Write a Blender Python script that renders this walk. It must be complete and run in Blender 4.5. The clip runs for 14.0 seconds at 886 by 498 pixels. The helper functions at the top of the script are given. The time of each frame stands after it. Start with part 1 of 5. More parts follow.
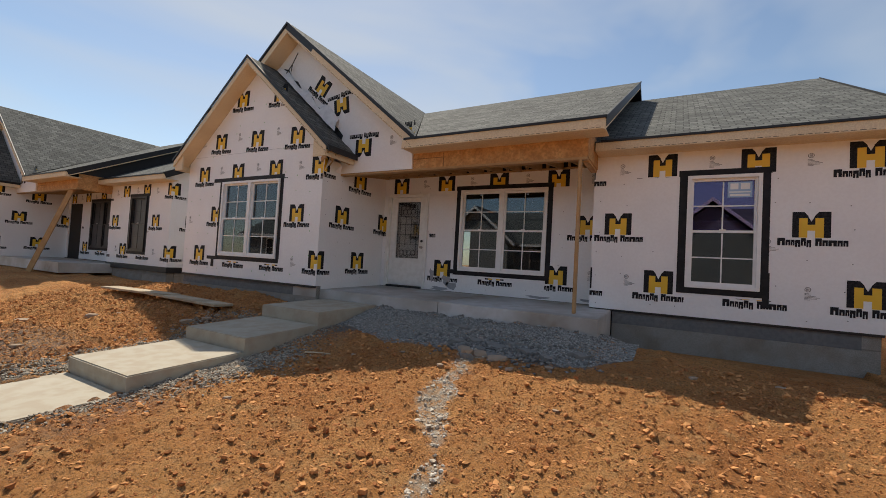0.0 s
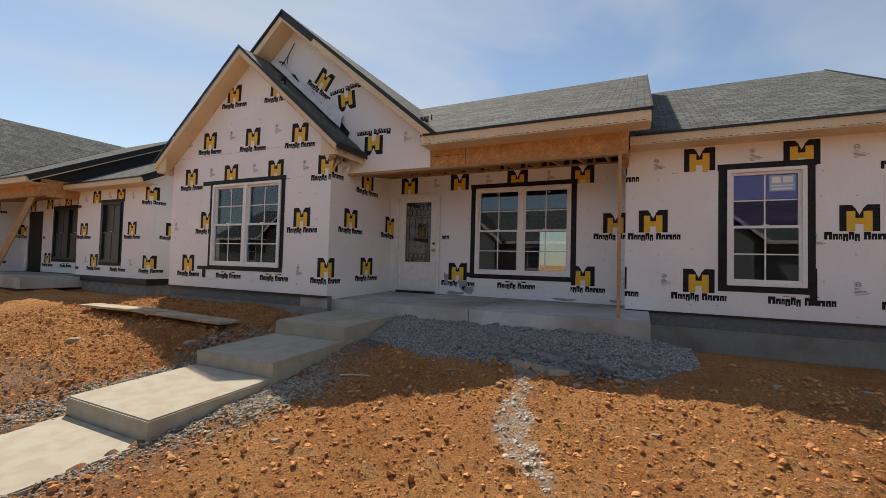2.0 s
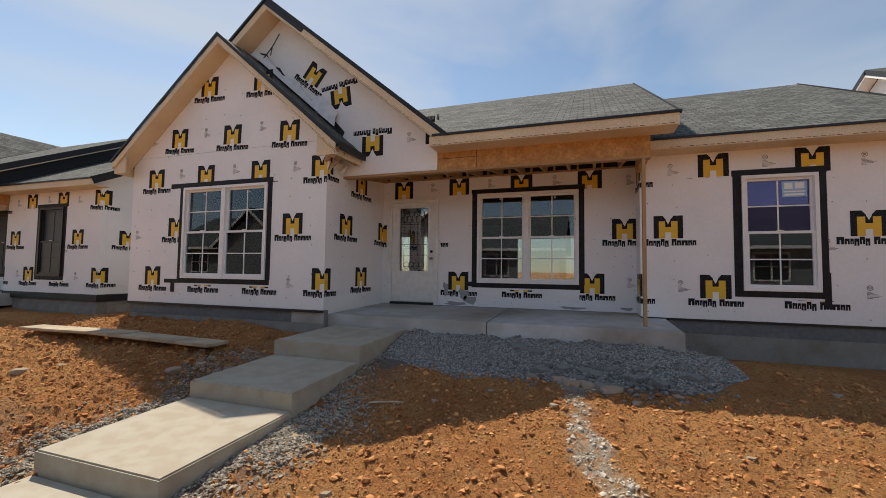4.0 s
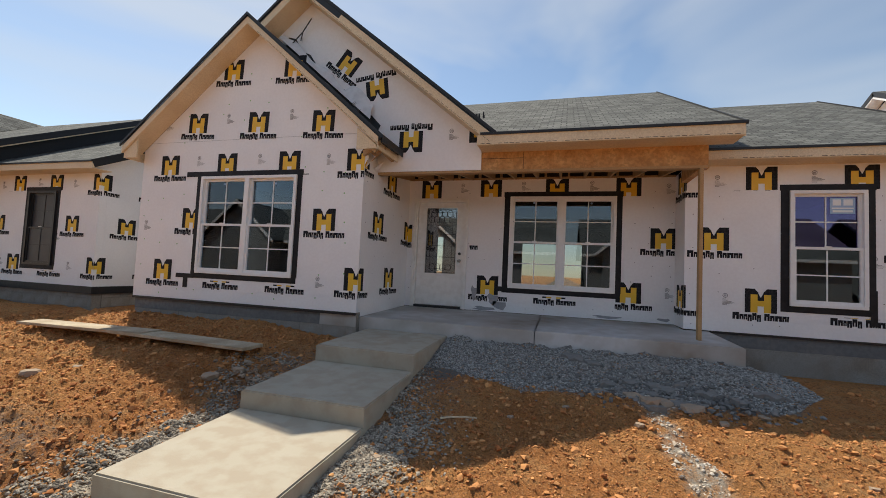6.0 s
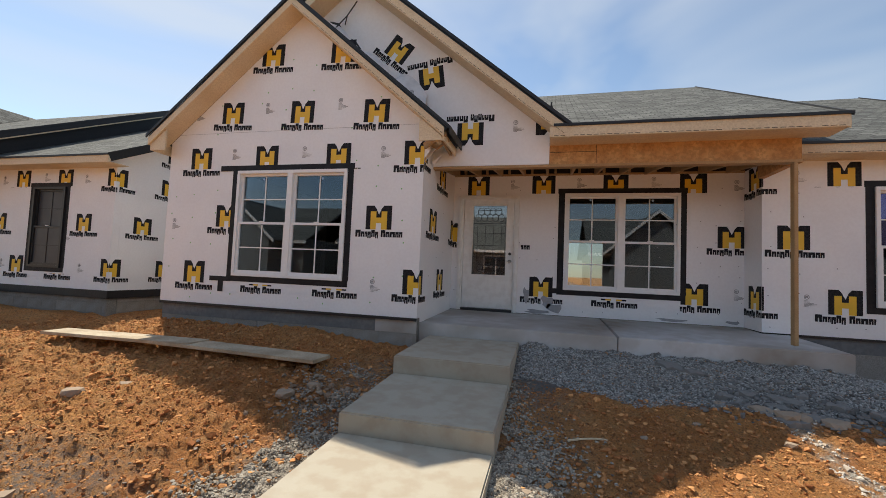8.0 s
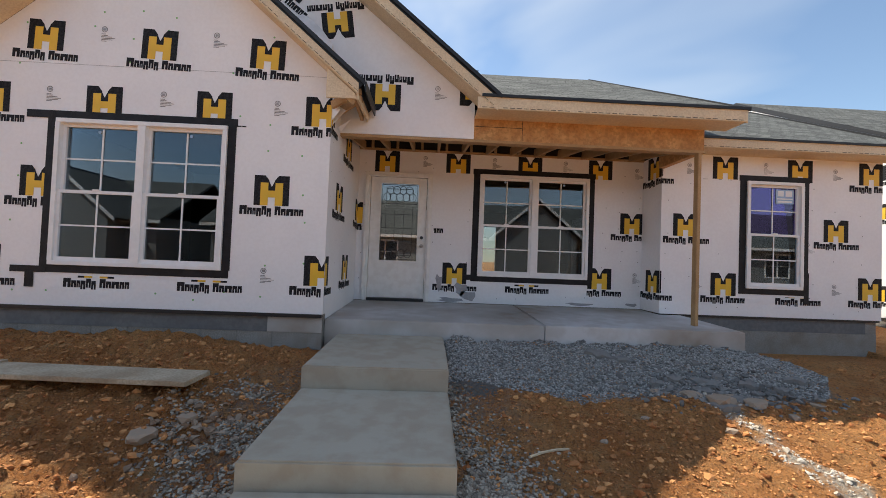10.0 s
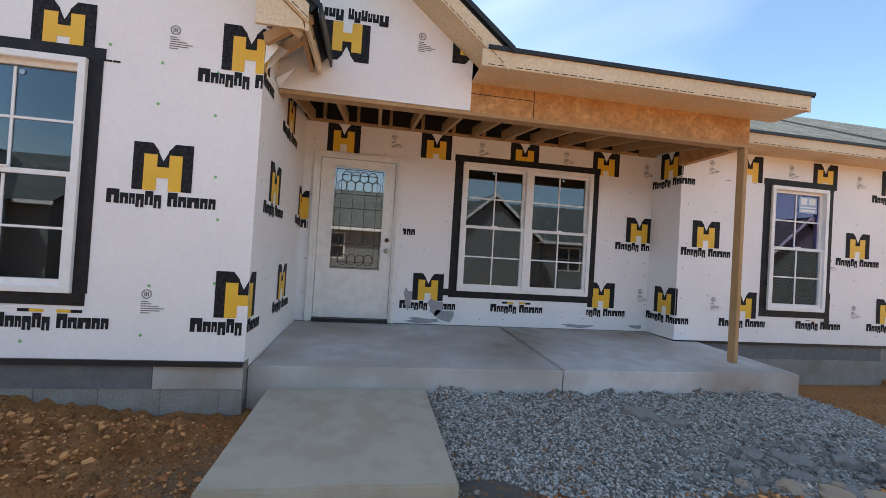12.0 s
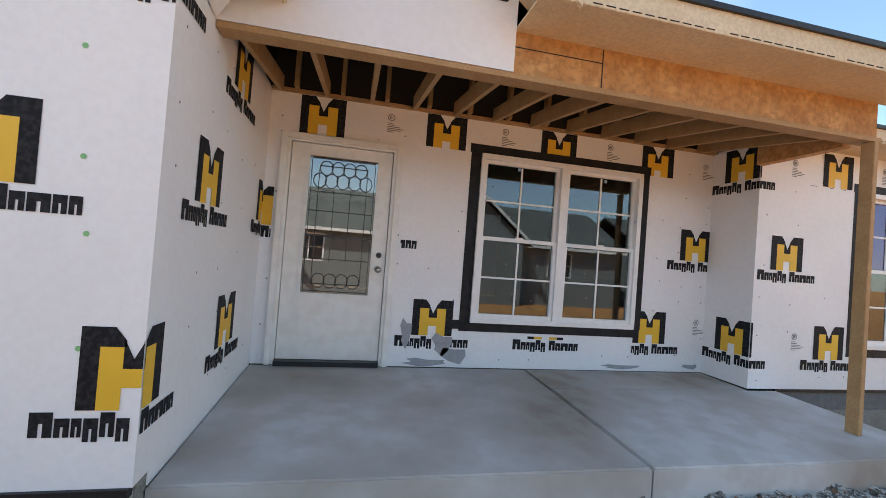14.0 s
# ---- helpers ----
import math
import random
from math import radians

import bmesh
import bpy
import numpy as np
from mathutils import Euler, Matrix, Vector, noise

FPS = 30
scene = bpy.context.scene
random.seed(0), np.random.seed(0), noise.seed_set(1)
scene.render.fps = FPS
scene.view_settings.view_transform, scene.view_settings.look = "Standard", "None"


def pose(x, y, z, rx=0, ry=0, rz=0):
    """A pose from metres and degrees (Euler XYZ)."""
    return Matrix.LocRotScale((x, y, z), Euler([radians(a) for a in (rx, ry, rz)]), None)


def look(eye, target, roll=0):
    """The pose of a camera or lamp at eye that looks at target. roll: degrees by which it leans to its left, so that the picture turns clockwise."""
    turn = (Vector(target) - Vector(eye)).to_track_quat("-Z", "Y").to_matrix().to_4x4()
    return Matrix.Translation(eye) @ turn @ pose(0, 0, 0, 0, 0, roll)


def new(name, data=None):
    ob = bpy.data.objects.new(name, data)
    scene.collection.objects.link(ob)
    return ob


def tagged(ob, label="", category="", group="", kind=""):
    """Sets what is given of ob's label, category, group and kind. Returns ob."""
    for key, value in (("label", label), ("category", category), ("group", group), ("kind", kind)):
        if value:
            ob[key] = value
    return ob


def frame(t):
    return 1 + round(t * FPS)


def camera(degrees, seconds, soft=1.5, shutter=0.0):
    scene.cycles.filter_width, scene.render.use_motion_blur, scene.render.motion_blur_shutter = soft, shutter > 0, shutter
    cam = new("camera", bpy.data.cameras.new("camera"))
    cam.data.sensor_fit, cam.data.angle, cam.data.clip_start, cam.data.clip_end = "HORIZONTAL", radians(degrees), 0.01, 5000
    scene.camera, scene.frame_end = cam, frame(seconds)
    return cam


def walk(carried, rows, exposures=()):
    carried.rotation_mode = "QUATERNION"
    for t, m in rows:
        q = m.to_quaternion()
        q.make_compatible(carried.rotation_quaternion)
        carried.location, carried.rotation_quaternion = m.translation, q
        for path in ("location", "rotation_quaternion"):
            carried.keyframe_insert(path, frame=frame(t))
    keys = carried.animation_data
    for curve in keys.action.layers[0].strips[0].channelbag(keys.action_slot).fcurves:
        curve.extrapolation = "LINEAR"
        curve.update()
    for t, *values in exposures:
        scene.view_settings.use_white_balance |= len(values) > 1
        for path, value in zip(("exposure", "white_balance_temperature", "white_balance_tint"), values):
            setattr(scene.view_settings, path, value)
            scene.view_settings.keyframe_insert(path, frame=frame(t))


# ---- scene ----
K = 0.96  # metres per survey unit: all numbers below are survey units
cam = camera(93.6, 14.0, soft=0.85)
PATH = [
    (0, (1.383, 0.438, 1.466), (0.413, 2.186, 1.537), 3.3),
    (0.5, (1.129, 0.409, 1.504), (0.165, 2.16, 1.563), 2.4),
    (1, (0.897, 0.473, 1.497), (-0.03, 2.244, 1.554), 2.2),
    (1.5, (0.65, 0.507, 1.509), (-0.252, 2.292, 1.567), 2.3),
    (2, (0.364, 0.467, 1.549), (-0.489, 2.275, 1.614), 1.5),
    (2.5, (0.138, 0.482, 1.546), (-0.68, 2.306, 1.613), 1.1),
    (2.7, (0.043, 0.521, 1.549), (-0.751, 2.355, 1.624), 0.9),
    (4.8, (-1.031, 0.598, 1.565), (-1.62, 2.506, 1.674), 1.9),
    (5, (-1.114, 0.629, 1.584), (-1.695, 2.54, 1.693), 2.5),
    (5.5, (-1.377, 0.592, 1.573), (-1.954, 2.503, 1.69), 3.8),
    (6, (-1.67, 0.528, 1.593), (-2.225, 2.446, 1.7), 2.7),
    (6.5, (-1.96, 0.599, 1.575), (-2.466, 2.531, 1.686), 1.3),
    (7, (-2.262, 0.657, 1.571), (-2.765, 2.59, 1.683), 2.4),
    (7.2, (-2.418, 0.655, 1.567), (-2.92, 2.588, 1.678), 2.5),
    (9.3, (-3.387, 0.96, 1.593), (-3.755, 2.924, 1.666), 1.4),
    (9.5, (-3.441, 1.057, 1.591), (-3.696, 3.039, 1.65), 1.5),
    (10, (-3.487, 1.403, 1.585), (-3.419, 3.401, 1.639), 2.2),
    (10.5, (-3.576, 1.767, 1.581), (-3.4, 3.759, 1.628), 4.0),
    (11, (-3.748, 2.181, 1.627), (-3.49, 4.163, 1.681), 3.9),
    (11.5, (-3.783, 2.583, 1.655), (-3.467, 4.557, 1.703), 3.3),
    (12, (-3.785, 2.961, 1.803), (-3.455, 4.933, 1.832), 3.5),
    (12.5, (-3.876, 3.349, 1.784), (-3.541, 5.321, 1.789), 4.0),
    (13, (-3.927, 3.729, 1.818), (-3.541, 5.691, 1.819), 4.3),
    (13.5, (-3.875, 4.107, 1.978), (-3.46, 6.063, 1.996), 4.3),
    (14, (-3.863, 4.341, 1.984), (-3.444, 6.296, 2.021), 4.4),
]

walk(cam, [(t, look([K * c for c in eye], [K * c for c in target], roll)) for t, eye, target, roll in PATH], [(0, 0.48, 7350, 9), (2.5, 0.48, 7350, 9), (6.5, 0.68, 7250, 8), (9.5, 0.94, 7100, 8), (11.5, 1.38, 6750, 4), (12.5, 1.64, 6700, 3), (14, 1.74, 6850, 2)])

# ---- light ----
TO_SUN = Vector((-1.88, 1.52, 3.35)).normalized()
world = bpy.data.worlds.new("sky")
scene.world = world
world.use_nodes = True
wn, wl = world.node_tree.nodes, world.node_tree.links
wn.clear()
sky = wn.new("ShaderNodeTexSky")
sky.sky_type, sky.sun_disc = "NISHITA", False
sky.sun_elevation = math.asin(TO_SUN.z)
sky.sun_rotation = math.atan2(TO_SUN.x, TO_SUN.y)
sky.air_density, sky.dust_density, sky.ozone_density = 1.0, 0.25, 2.2
# thin high cloud, streaked
geo = wn.new("ShaderNodeTexCoord")
mp = wn.new("ShaderNodeMapping")
mp.inputs["Rotation"].default_value = (0.3, 0.2, 0.5)
mp.inputs["Scale"].default_value = (1.2, 0.5, 2.4)
cloud = wn.new("ShaderNodeTexNoise")
cloud.inputs["Scale"].default_value, cloud.inputs["Detail"].default_value, cloud.inputs["Distortion"].default_value = 1.5, 4.0, 0.5
ramp = wn.new("ShaderNodeValToRGB")
ramp.color_ramp.elements[0].position, ramp.color_ramp.elements[1].position = 0.42, 0.85
mixc = wn.new("ShaderNodeMix")
mixc.data_type = "RGBA"
mixc.inputs[7].default_value = (4.3, 4.8, 5.6, 1)
bg = wn.new("ShaderNodeBackground")
bg.inputs["Strength"].default_value = 0.098
out = wn.new("ShaderNodeOutputWorld")
wl.new(geo.outputs["Generated"], mp.inputs["Vector"])
wl.new(mp.outputs[0], cloud.inputs["Vector"])
wl.new(cloud.outputs[0], ramp.inputs[0])
wl.new(ramp.outputs[0], mixc.inputs[0])
wl.new(sky.outputs[0], mixc.inputs[6])
wl.new(mixc.outputs[2], bg.inputs[0])
wl.new(bg.outputs[0], out.inputs[0])
sun = new("sun", bpy.data.lights.new("sun", "SUN"))
sun.data.energy, sun.data.angle, sun.data.color = 3.45, radians(0.5), (1.0, 0.95, 0.87)
sun.matrix_world = look(TO_SUN * 50, (0, 0, 0))


# ---- materials ----
def material(name, color, rough=0.8, metal=0.0, var=None, scale=4.0, amount=0.5, fine=None, fine_scale=60.0, fine_amount=0.3,
             bump=0.0, bump_scale=80.0, per_object=0.0, spec=0.5, coords="Object"):
    """Base colour with a broad and a fine variation, and a fine relief."""
    m = bpy.data.materials.new(name)
    m.use_nodes = True
    n, l = m.node_tree.nodes, m.node_tree.links
    b = n["Principled BSDF"]
    b.inputs["Roughness"].default_value, b.inputs["Metallic"].default_value = rough, metal
    b.inputs["Specular IOR Level"].default_value = spec
    tc = n.new("ShaderNodeTexCoord")
    last = n.new("ShaderNodeRGB")
    last.outputs[0].default_value = (*color, 1)
    last = last.outputs[0]
    for col, sc, am, lo, hi in ((var, scale, amount, 0.4, 0.65), (fine, fine_scale, fine_amount, 0.42, 0.6)):
        if col is None:
            continue
        t = n.new("ShaderNodeTexNoise")
        t.inputs["Scale"].default_value, t.inputs["Detail"].default_value = sc, 5.0
        r = n.new("ShaderNodeMapRange")
        r.inputs[1].default_value, r.inputs[2].default_value, r.inputs[4].default_value = lo, hi, am
        x = n.new("ShaderNodeMix")
        x.data_type = "RGBA"
        x.inputs[7].default_value = (*col, 1)
        l.new(tc.outputs[coords], t.inputs["Vector"])
        l.new(t.outputs[0], r.inputs[0])
        l.new(r.outputs[0], x.inputs[0])
        l.new(last, x.inputs[6])
        last = x.outputs[2]
    if per_object:
        o = n.new("ShaderNodeObjectInfo")
        r = n.new("ShaderNodeMapRange")
        r.inputs[3].default_value, r.inputs[4].default_value = 1 - per_object, 1 + per_object
        v = n.new("ShaderNodeVectorMath")
        v.operation = "SCALE"
        l.new(o.outputs["Random"], r.inputs[0])
        l.new(last, v.inputs[0])
        l.new(r.outputs[0], v.inputs["Scale"])
        last = v.outputs[0]
    l.new(last, b.inputs["Base Color"])
    if bump:
        t = n.new("ShaderNodeTexNoise")
        t.inputs["Scale"].default_value, t.inputs["Detail"].default_value = bump_scale, 4.0
        bp = n.new("ShaderNodeBump")
        bp.inputs["Strength"].default_value, bp.inputs["Distance"].default_value = bump, 0.01
        l.new(tc.outputs[coords], t.inputs["Vector"])
        l.new(t.outputs[0], bp.inputs["Height"])
        l.new(bp.outputs[0], b.inputs["Normal"])
    return m


FOAM = material("foam_board", (0.865, 0.86, 0.87), 0.5, var=(0.78, 0.77, 0.79), scale=1.3, amount=0.5, fine=(0.66, 0.64, 0.64), fine_scale=25, fine_amount=0.12, bump=0.22, bump_scale=5)
INK = material("black_print", (0.010, 0.010, 0.013), 0.65, fine=(0.04, 0.04, 0.045), fine_scale=40, fine_amount=0.5, spec=0.2)
YELLOW = material("yellow_print", (0.82, 0.50, 0.04), 0.5, var=(0.72, 0.42, 0.03), scale=6)
GREY_INK = material("grey_print", (0.16, 0.16, 0.17), 0.6)
TAPE = material("black_flashing_tape", (0.009, 0.009, 0.011), 0.55, var=(0.02, 0.02, 0.024), scale=9, amount=0.8, bump=0.6, bump_scale=45, spec=0.28)
TARP = material("black_membrane", (0.012, 0.012, 0.014), 0.5, bump=0.5, bump_scale=20)
GREEN = material("green_cap", (0.22, 0.48, 0.20), 0.5)
WHITE = material("white_vinyl", (0.85, 0.85, 0.85), 0.35, fine=(0.6, 0.59, 0.57), fine_scale=15, fine_amount=0.15)
WHITE_DOOR = material("white_door_paint", (0.85, 0.845, 0.82), 0.4, fine=(0.6, 0.57, 0.52), fine_scale=9, fine_amount=0.25)
RAW_TRIM = material("primed_trim", (0.76, 0.63, 0.44), 0.7, var=(0.66, 0.52, 0.34), scale=2.5, amount=0.6, fine=(0.45, 0.32, 0.2), fine_scale=50, fine_amount=0.3)
PINE = material("pine_lumber", (0.47, 0.30, 0.145), 0.7, var=(0.36, 0.20, 0.085), scale=6, amount=0.6, fine=(0.30, 0.17, 0.07), fine_scale=70, fine_amount=0.35, bump=0.2, bump_scale=60)
GREY_WOOD = material("weathered_board", (0.52, 0.44, 0.32), 0.85, var=(0.30, 0.22, 0.14), scale=3, amount=0.7, fine=(0.22, 0.16, 0.1), fine_scale=60, fine_amount=0.4)
OSB = material("oriented_strand_board", (0.50, 0.255, 0.095), 0.75, var=(0.66, 0.39, 0.17), scale=7, amount=0.9, fine=(0.26, 0.12, 0.04), fine_scale=28, fine_amount=0.5, bump=0.35, bump_scale=50)
CONCRETE = material("new_concrete", (0.56, 0.565, 0.57), 0.6, var=(0.29, 0.245, 0.20), scale=0.8, amount=1.0, fine=(0.40, 0.385, 0.36), fine_scale=5, fine_amount=0.5, bump=0.08, bump_scale=90)
WALK = material("walk_concrete", (0.43, 0.39, 0.315), 0.85, var=(0.37, 0.32, 0.245), scale=0.9, amount=0.45, fine=(0.30, 0.215, 0.14), fine_scale=6, fine_amount=0.33, bump=0.14, bump_scale=80)
BLOCK = material("concrete_block", (0.35, 0.335, 0.31), 0.95, var=(0.25, 0.20, 0.155), scale=3, amount=0.7, fine=(0.15, 0.14, 0.12), fine_scale=90, fine_amount=0.5, bump=0.5, bump_scale=120, per_object=0.07)
COATING = material("footing_coating", (0.15, 0.155, 0.16), 0.8, var=(0.20, 0.20, 0.195), scale=2.2, amount=0.7, fine=(0.10, 0.10, 0.105), fine_scale=18, fine_amount=0.4, bump=0.2, bump_scale=30)
MORTAR = material("mortar", (0.27, 0.255, 0.23), 0.95, fine=(0.12, 0.11, 0.1), fine_scale=60, fine_amount=0.5)
# near-black for joints and slots, and for shade in attic, doorway and rooms
DARK = material("joint_and_shade_dark", (0.03, 0.025, 0.022), 0.9)
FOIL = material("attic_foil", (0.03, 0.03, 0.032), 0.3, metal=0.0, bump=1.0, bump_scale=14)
# near-black boards: the dim rooms' shade is put into the colour
DARK_DRYWALL = material("shaded_interior_board", (0.07, 0.066, 0.06), 0.9)
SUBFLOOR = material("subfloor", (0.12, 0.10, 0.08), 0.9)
METAL = material("satin_nickel", (0.45, 0.43, 0.4), 0.3, metal=1.0)
BLACK = material("black_metal", (0.02, 0.02, 0.022), 0.4)
CAME = material("lead_came", (0.05, 0.05, 0.055), 0.35, metal=0.6)
STICKER = material("pale_sticker", (0.35, 0.5, 0.7), 0.4)
STAIN = material("mortar_smear", (0.36, 0.36, 0.38), 0.9, fine=(0.28, 0.28, 0.3), fine_scale=20, fine_amount=0.5)
SCREEN = material("insect_screen", (0.045, 0.045, 0.05), 0.45, var=(0.07, 0.07, 0.075), scale=2.5, amount=0.6)
SIDING = material("grey_siding", (0.20, 0.215, 0.22), 0.7, var=(0.17, 0.18, 0.19), scale=2)


def glass_material(name, tint, base, ior, sheen=(1, 1, 1)):
    m = bpy.data.materials.new(name)
    m.use_nodes = True
    n, l = m.node_tree.nodes, m.node_tree.links
    n.remove(n["Principled BSDF"])
    tr, gl, fr, mx, ad = (n.new("ShaderNode" + k) for k in ("BsdfTransparent", "BsdfGlossy", "Fresnel", "MixShader", "Math"))
    tr.inputs[0].default_value = (*tint, 1)
    gl.inputs["Roughness"].default_value, fr.inputs[0].default_value = 0.0, ior
    ad.inputs[1].default_value = base
    gl.inputs[0].default_value = (*sheen, 1)
    l.new(fr.outputs[0], ad.inputs[0])
    l.new(ad.outputs[0], mx.inputs[0])
    l.new(tr.outputs[0], mx.inputs[1])
    l.new(gl.outputs[0], mx.inputs[2])
    l.new(mx.outputs[0], n["Material Output"].inputs[0])
    return m


GLASS = glass_material("window_glass", (0.54, 0.57, 0.57), 0.05, 1.5, (0.80, 0.90, 1.0))
DOOR_GLASS = glass_material("leaded_glass", (0.65, 0.68, 0.68), 0.14, 1.5)
# upper sash pane: violet tint in its see-through and mirror colours
VIOLET_PANE = glass_material("violet_pane", (0.38, 0.32, 0.60), 0.07, 1.5, (0.70, 0.62, 1.0))


def ramp_material(name, build, rough=0.95):
    m = bpy.data.materials.new(name)
    m.use_nodes = True
    n, l = m.node_tree.nodes, m.node_tree.links
    b = n["Principled BSDF"]
    b.inputs["Roughness"].default_value = rough
    b.inputs["Specular IOR Level"].default_value = 0.2
    build(n, l, b)
    return m


def shingle_nodes(n, l, b):
    """Three-tab colour blocks by course and column; u runs along the eave, v up the slope."""
    tc = n.new("ShaderNodeTexCoord")
    br = n.new("ShaderNodeTexBrick")
    br.offset = 0.42
    br.inputs["Color1"].default_value, br.inputs["Color2"].default_value = (0.085, 0.088, 0.086, 1), (0.165, 0.17, 0.16, 1)
    br.inputs["Mortar"].default_value = (0.045, 0.045, 0.045, 1)
    br.inputs["Scale"].default_value, br.inputs["Mortar Size"].default_value = 1.0, 0.009
    br.inputs["Brick Width"].default_value, br.inputs["Row Height"].default_value = 0.19, 0.134
    ns = n.new("ShaderNodeTexNoise")
    ns.inputs["Scale"].default_value, ns.inputs["Detail"].default_value = 120, 3
    mx = n.new("ShaderNodeMix")
    mx.data_type, mx.blend_type = "RGBA", "OVERLAY"
    mx.inputs[0].default_value = 0.6
    big = n.new("ShaderNodeTexNoise")
    big.inputs["Scale"].default_value = 0.9
    m2 = n.new("ShaderNodeMix")
    m2.data_type, m2.blend_type = "RGBA", "OVERLAY"
    m2.inputs[0].default_value = 0.35
    for node in (br, ns, big):
        l.new(tc.outputs["Object"], node.inputs["Vector"])
    l.new(br.outputs[0], mx.inputs[6])
    l.new(ns.outputs[0], mx.inputs[7])
    l.new(mx.outputs[2], m2.inputs[6])
    l.new(big.outputs[0], m2.inputs[7])
    l.new(m2.outputs[2], b.inputs["Base Color"])
    bp = n.new("ShaderNodeBump")
    bp.inputs["Strength"].default_value, bp.inputs["Distance"].default_value = 0.5, 0.006
    l.new(ns.outputs[0], bp.inputs["Height"])
    l.new(bp.outputs[0], b.inputs["Normal"])


SHINGLE = ramp_material("asphalt_shingles", shingle_nodes)


def earth_nodes(n, l, b):
    """Red clay: dry crumbs, damp patches, dark speckle for crumbs and shade between them, stony specks, pale lime spill
    and gravel strewn along the walk.
    """
    tc = n.new("ShaderNodeTexCoord")

    def noise_at(scale, detail=5, rough=0.6):
        t = n.new("ShaderNodeTexNoise")
        t.inputs["Scale"].default_value, t.inputs["Detail"].default_value, t.inputs["Roughness"].default_value = scale, detail, rough
        l.new(tc.outputs["Object"], t.inputs["Vector"])
        return t.outputs[0]

    def ramp_of(v, lo, hi, top=1.0):
        r = n.new("ShaderNodeMapRange")
        r.inputs[1].default_value, r.inputs[2].default_value, r.inputs[4].default_value = lo, hi, top
        l.new(v, r.inputs[0])
        return r.outputs[0]

    def blend(a, c, f):
        x = n.new("ShaderNodeMix")
        x.data_type = "RGBA"
        x.inputs[7].default_value = (*c, 1)
        if isinstance(a, tuple):
            x.inputs[6].default_value = (*a, 1)
        else:
            l.new(a, x.inputs[6])
        l.new(f, x.inputs[0])
        return x.outputs[2]

    c = blend((0.72, 0.345, 0.125), (0.58, 0.235, 0.078), ramp_of(noise_at(0.8), 0.4, 0.62))
    c = blend(c, (0.66, 0.38, 0.165), ramp_of(noise_at(5), 0.5, 0.7, 0.7))
    # dark crumbs, with the small shade between them put into the colour
    c = blend(c, (0.17, 0.062, 0.026), ramp_of(noise_at(24, 6, 0.7), 0.52, 0.64, 0.6))
    c = blend(c, (0.13, 0.052, 0.026), ramp_of(noise_at(55, 5, 0.75), 0.53, 0.62, 0.7))
    c = blend(c, (0.64, 0.44, 0.27), ramp_of(noise_at(85, 4, 0.7), 0.58, 0.66, 0.75))
    at = n.new("ShaderNodeAttribute")
    at.attribute_name = "lime"
    sp = n.new("ShaderNodeMath")
    sp.operation = "MULTIPLY"
    l.new(at.outputs["Fac"], sp.inputs[0])
    l.new(ramp_of(noise_at(9, 6, 0.7), 0.38, 0.62), sp.inputs[1])
    c = blend(c, (0.60, 0.545, 0.46), sp.outputs[0])
    ag = n.new("ShaderNodeAttribute")
    ag.attribute_name = "gravelly"
    sg = n.new("ShaderNodeMath")
    sg.operation, sg.use_clamp = "MULTIPLY", True
    l.new(ag.outputs["Fac"], sg.inputs[0])
    l.new(ramp_of(noise_at(18, 6, 0.8), 0.4, 0.6), sg.inputs[1])
    c = blend(c, (0.24, 0.23, 0.215), sg.outputs[0])
    l.new(c, b.inputs["Base Color"])
    bp = n.new("ShaderNodeBump")
    bp.inputs["Strength"].default_value, bp.inputs["Distance"].default_value = 1.0, 0.085
    l.new(noise_at(26, 9, 0.8), bp.inputs["Height"])
    l.new(bp.outputs[0], b.inputs["Normal"])


EARTH = ramp_material("red_clay", earth_nodes)


def lump_nodes(n, l, b, lo=(0.36, 0.15, 0.053), hi=(0.56, 0.27, 0.10)):
    """A colour for each lump, by its island."""
    g = n.new("ShaderNodeNewGeometry")
    x = n.new("ShaderNodeMix")
    x.data_type = "RGBA"
    x.inputs[6].default_value, x.inputs[7].default_value = (*lo, 1), (*hi, 1)
    l.new(g.outputs["Random Per Island"], x.inputs[0])
    l.new(x.outputs[2], b.inputs["Base Color"])


CLOD = ramp_material("clay_clods", lambda n, l, b: lump_nodes(n, l, b, (0.32, 0.12, 0.045), (0.68, 0.335, 0.135)))
STONES = ramp_material("gravel_stones", lambda n, l, b: lump_nodes(n, l, b, (0.12, 0.117, 0.11), (0.50, 0.485, 0.455)))
DUSTY = ramp_material("dusty_gravel", lambda n, l, b: lump_nodes(n, l, b, (0.15, 0.12, 0.095), (0.46, 0.41, 0.335)))
CRUST = ramp_material("grey_crust", lambda n, l, b: lump_nodes(n, l, b, (0.13, 0.125, 0.12), (0.27, 0.26, 0.245)))
ROCK = ramp_material("pale_rocks", lambda n, l, b: lump_nodes(n, l, b, (0.22, 0.14, 0.09), (0.36, 0.28, 0.21)))


# ---- building helpers ----
def mesh_of(name, bm, mat, smooth=False):
    bm.transform(Matrix.Diagonal((K, K, K, 1)))
    bmesh.ops.recalc_face_normals(bm, faces=bm.faces)
    me = bpy.data.meshes.new(name)
    bm.to_mesh(me)
    bm.free()
    for m in mat if isinstance(mat, (list, tuple)) else (mat,):
        me.materials.append(m)
    if smooth:
        me.shade_smooth()
    return me


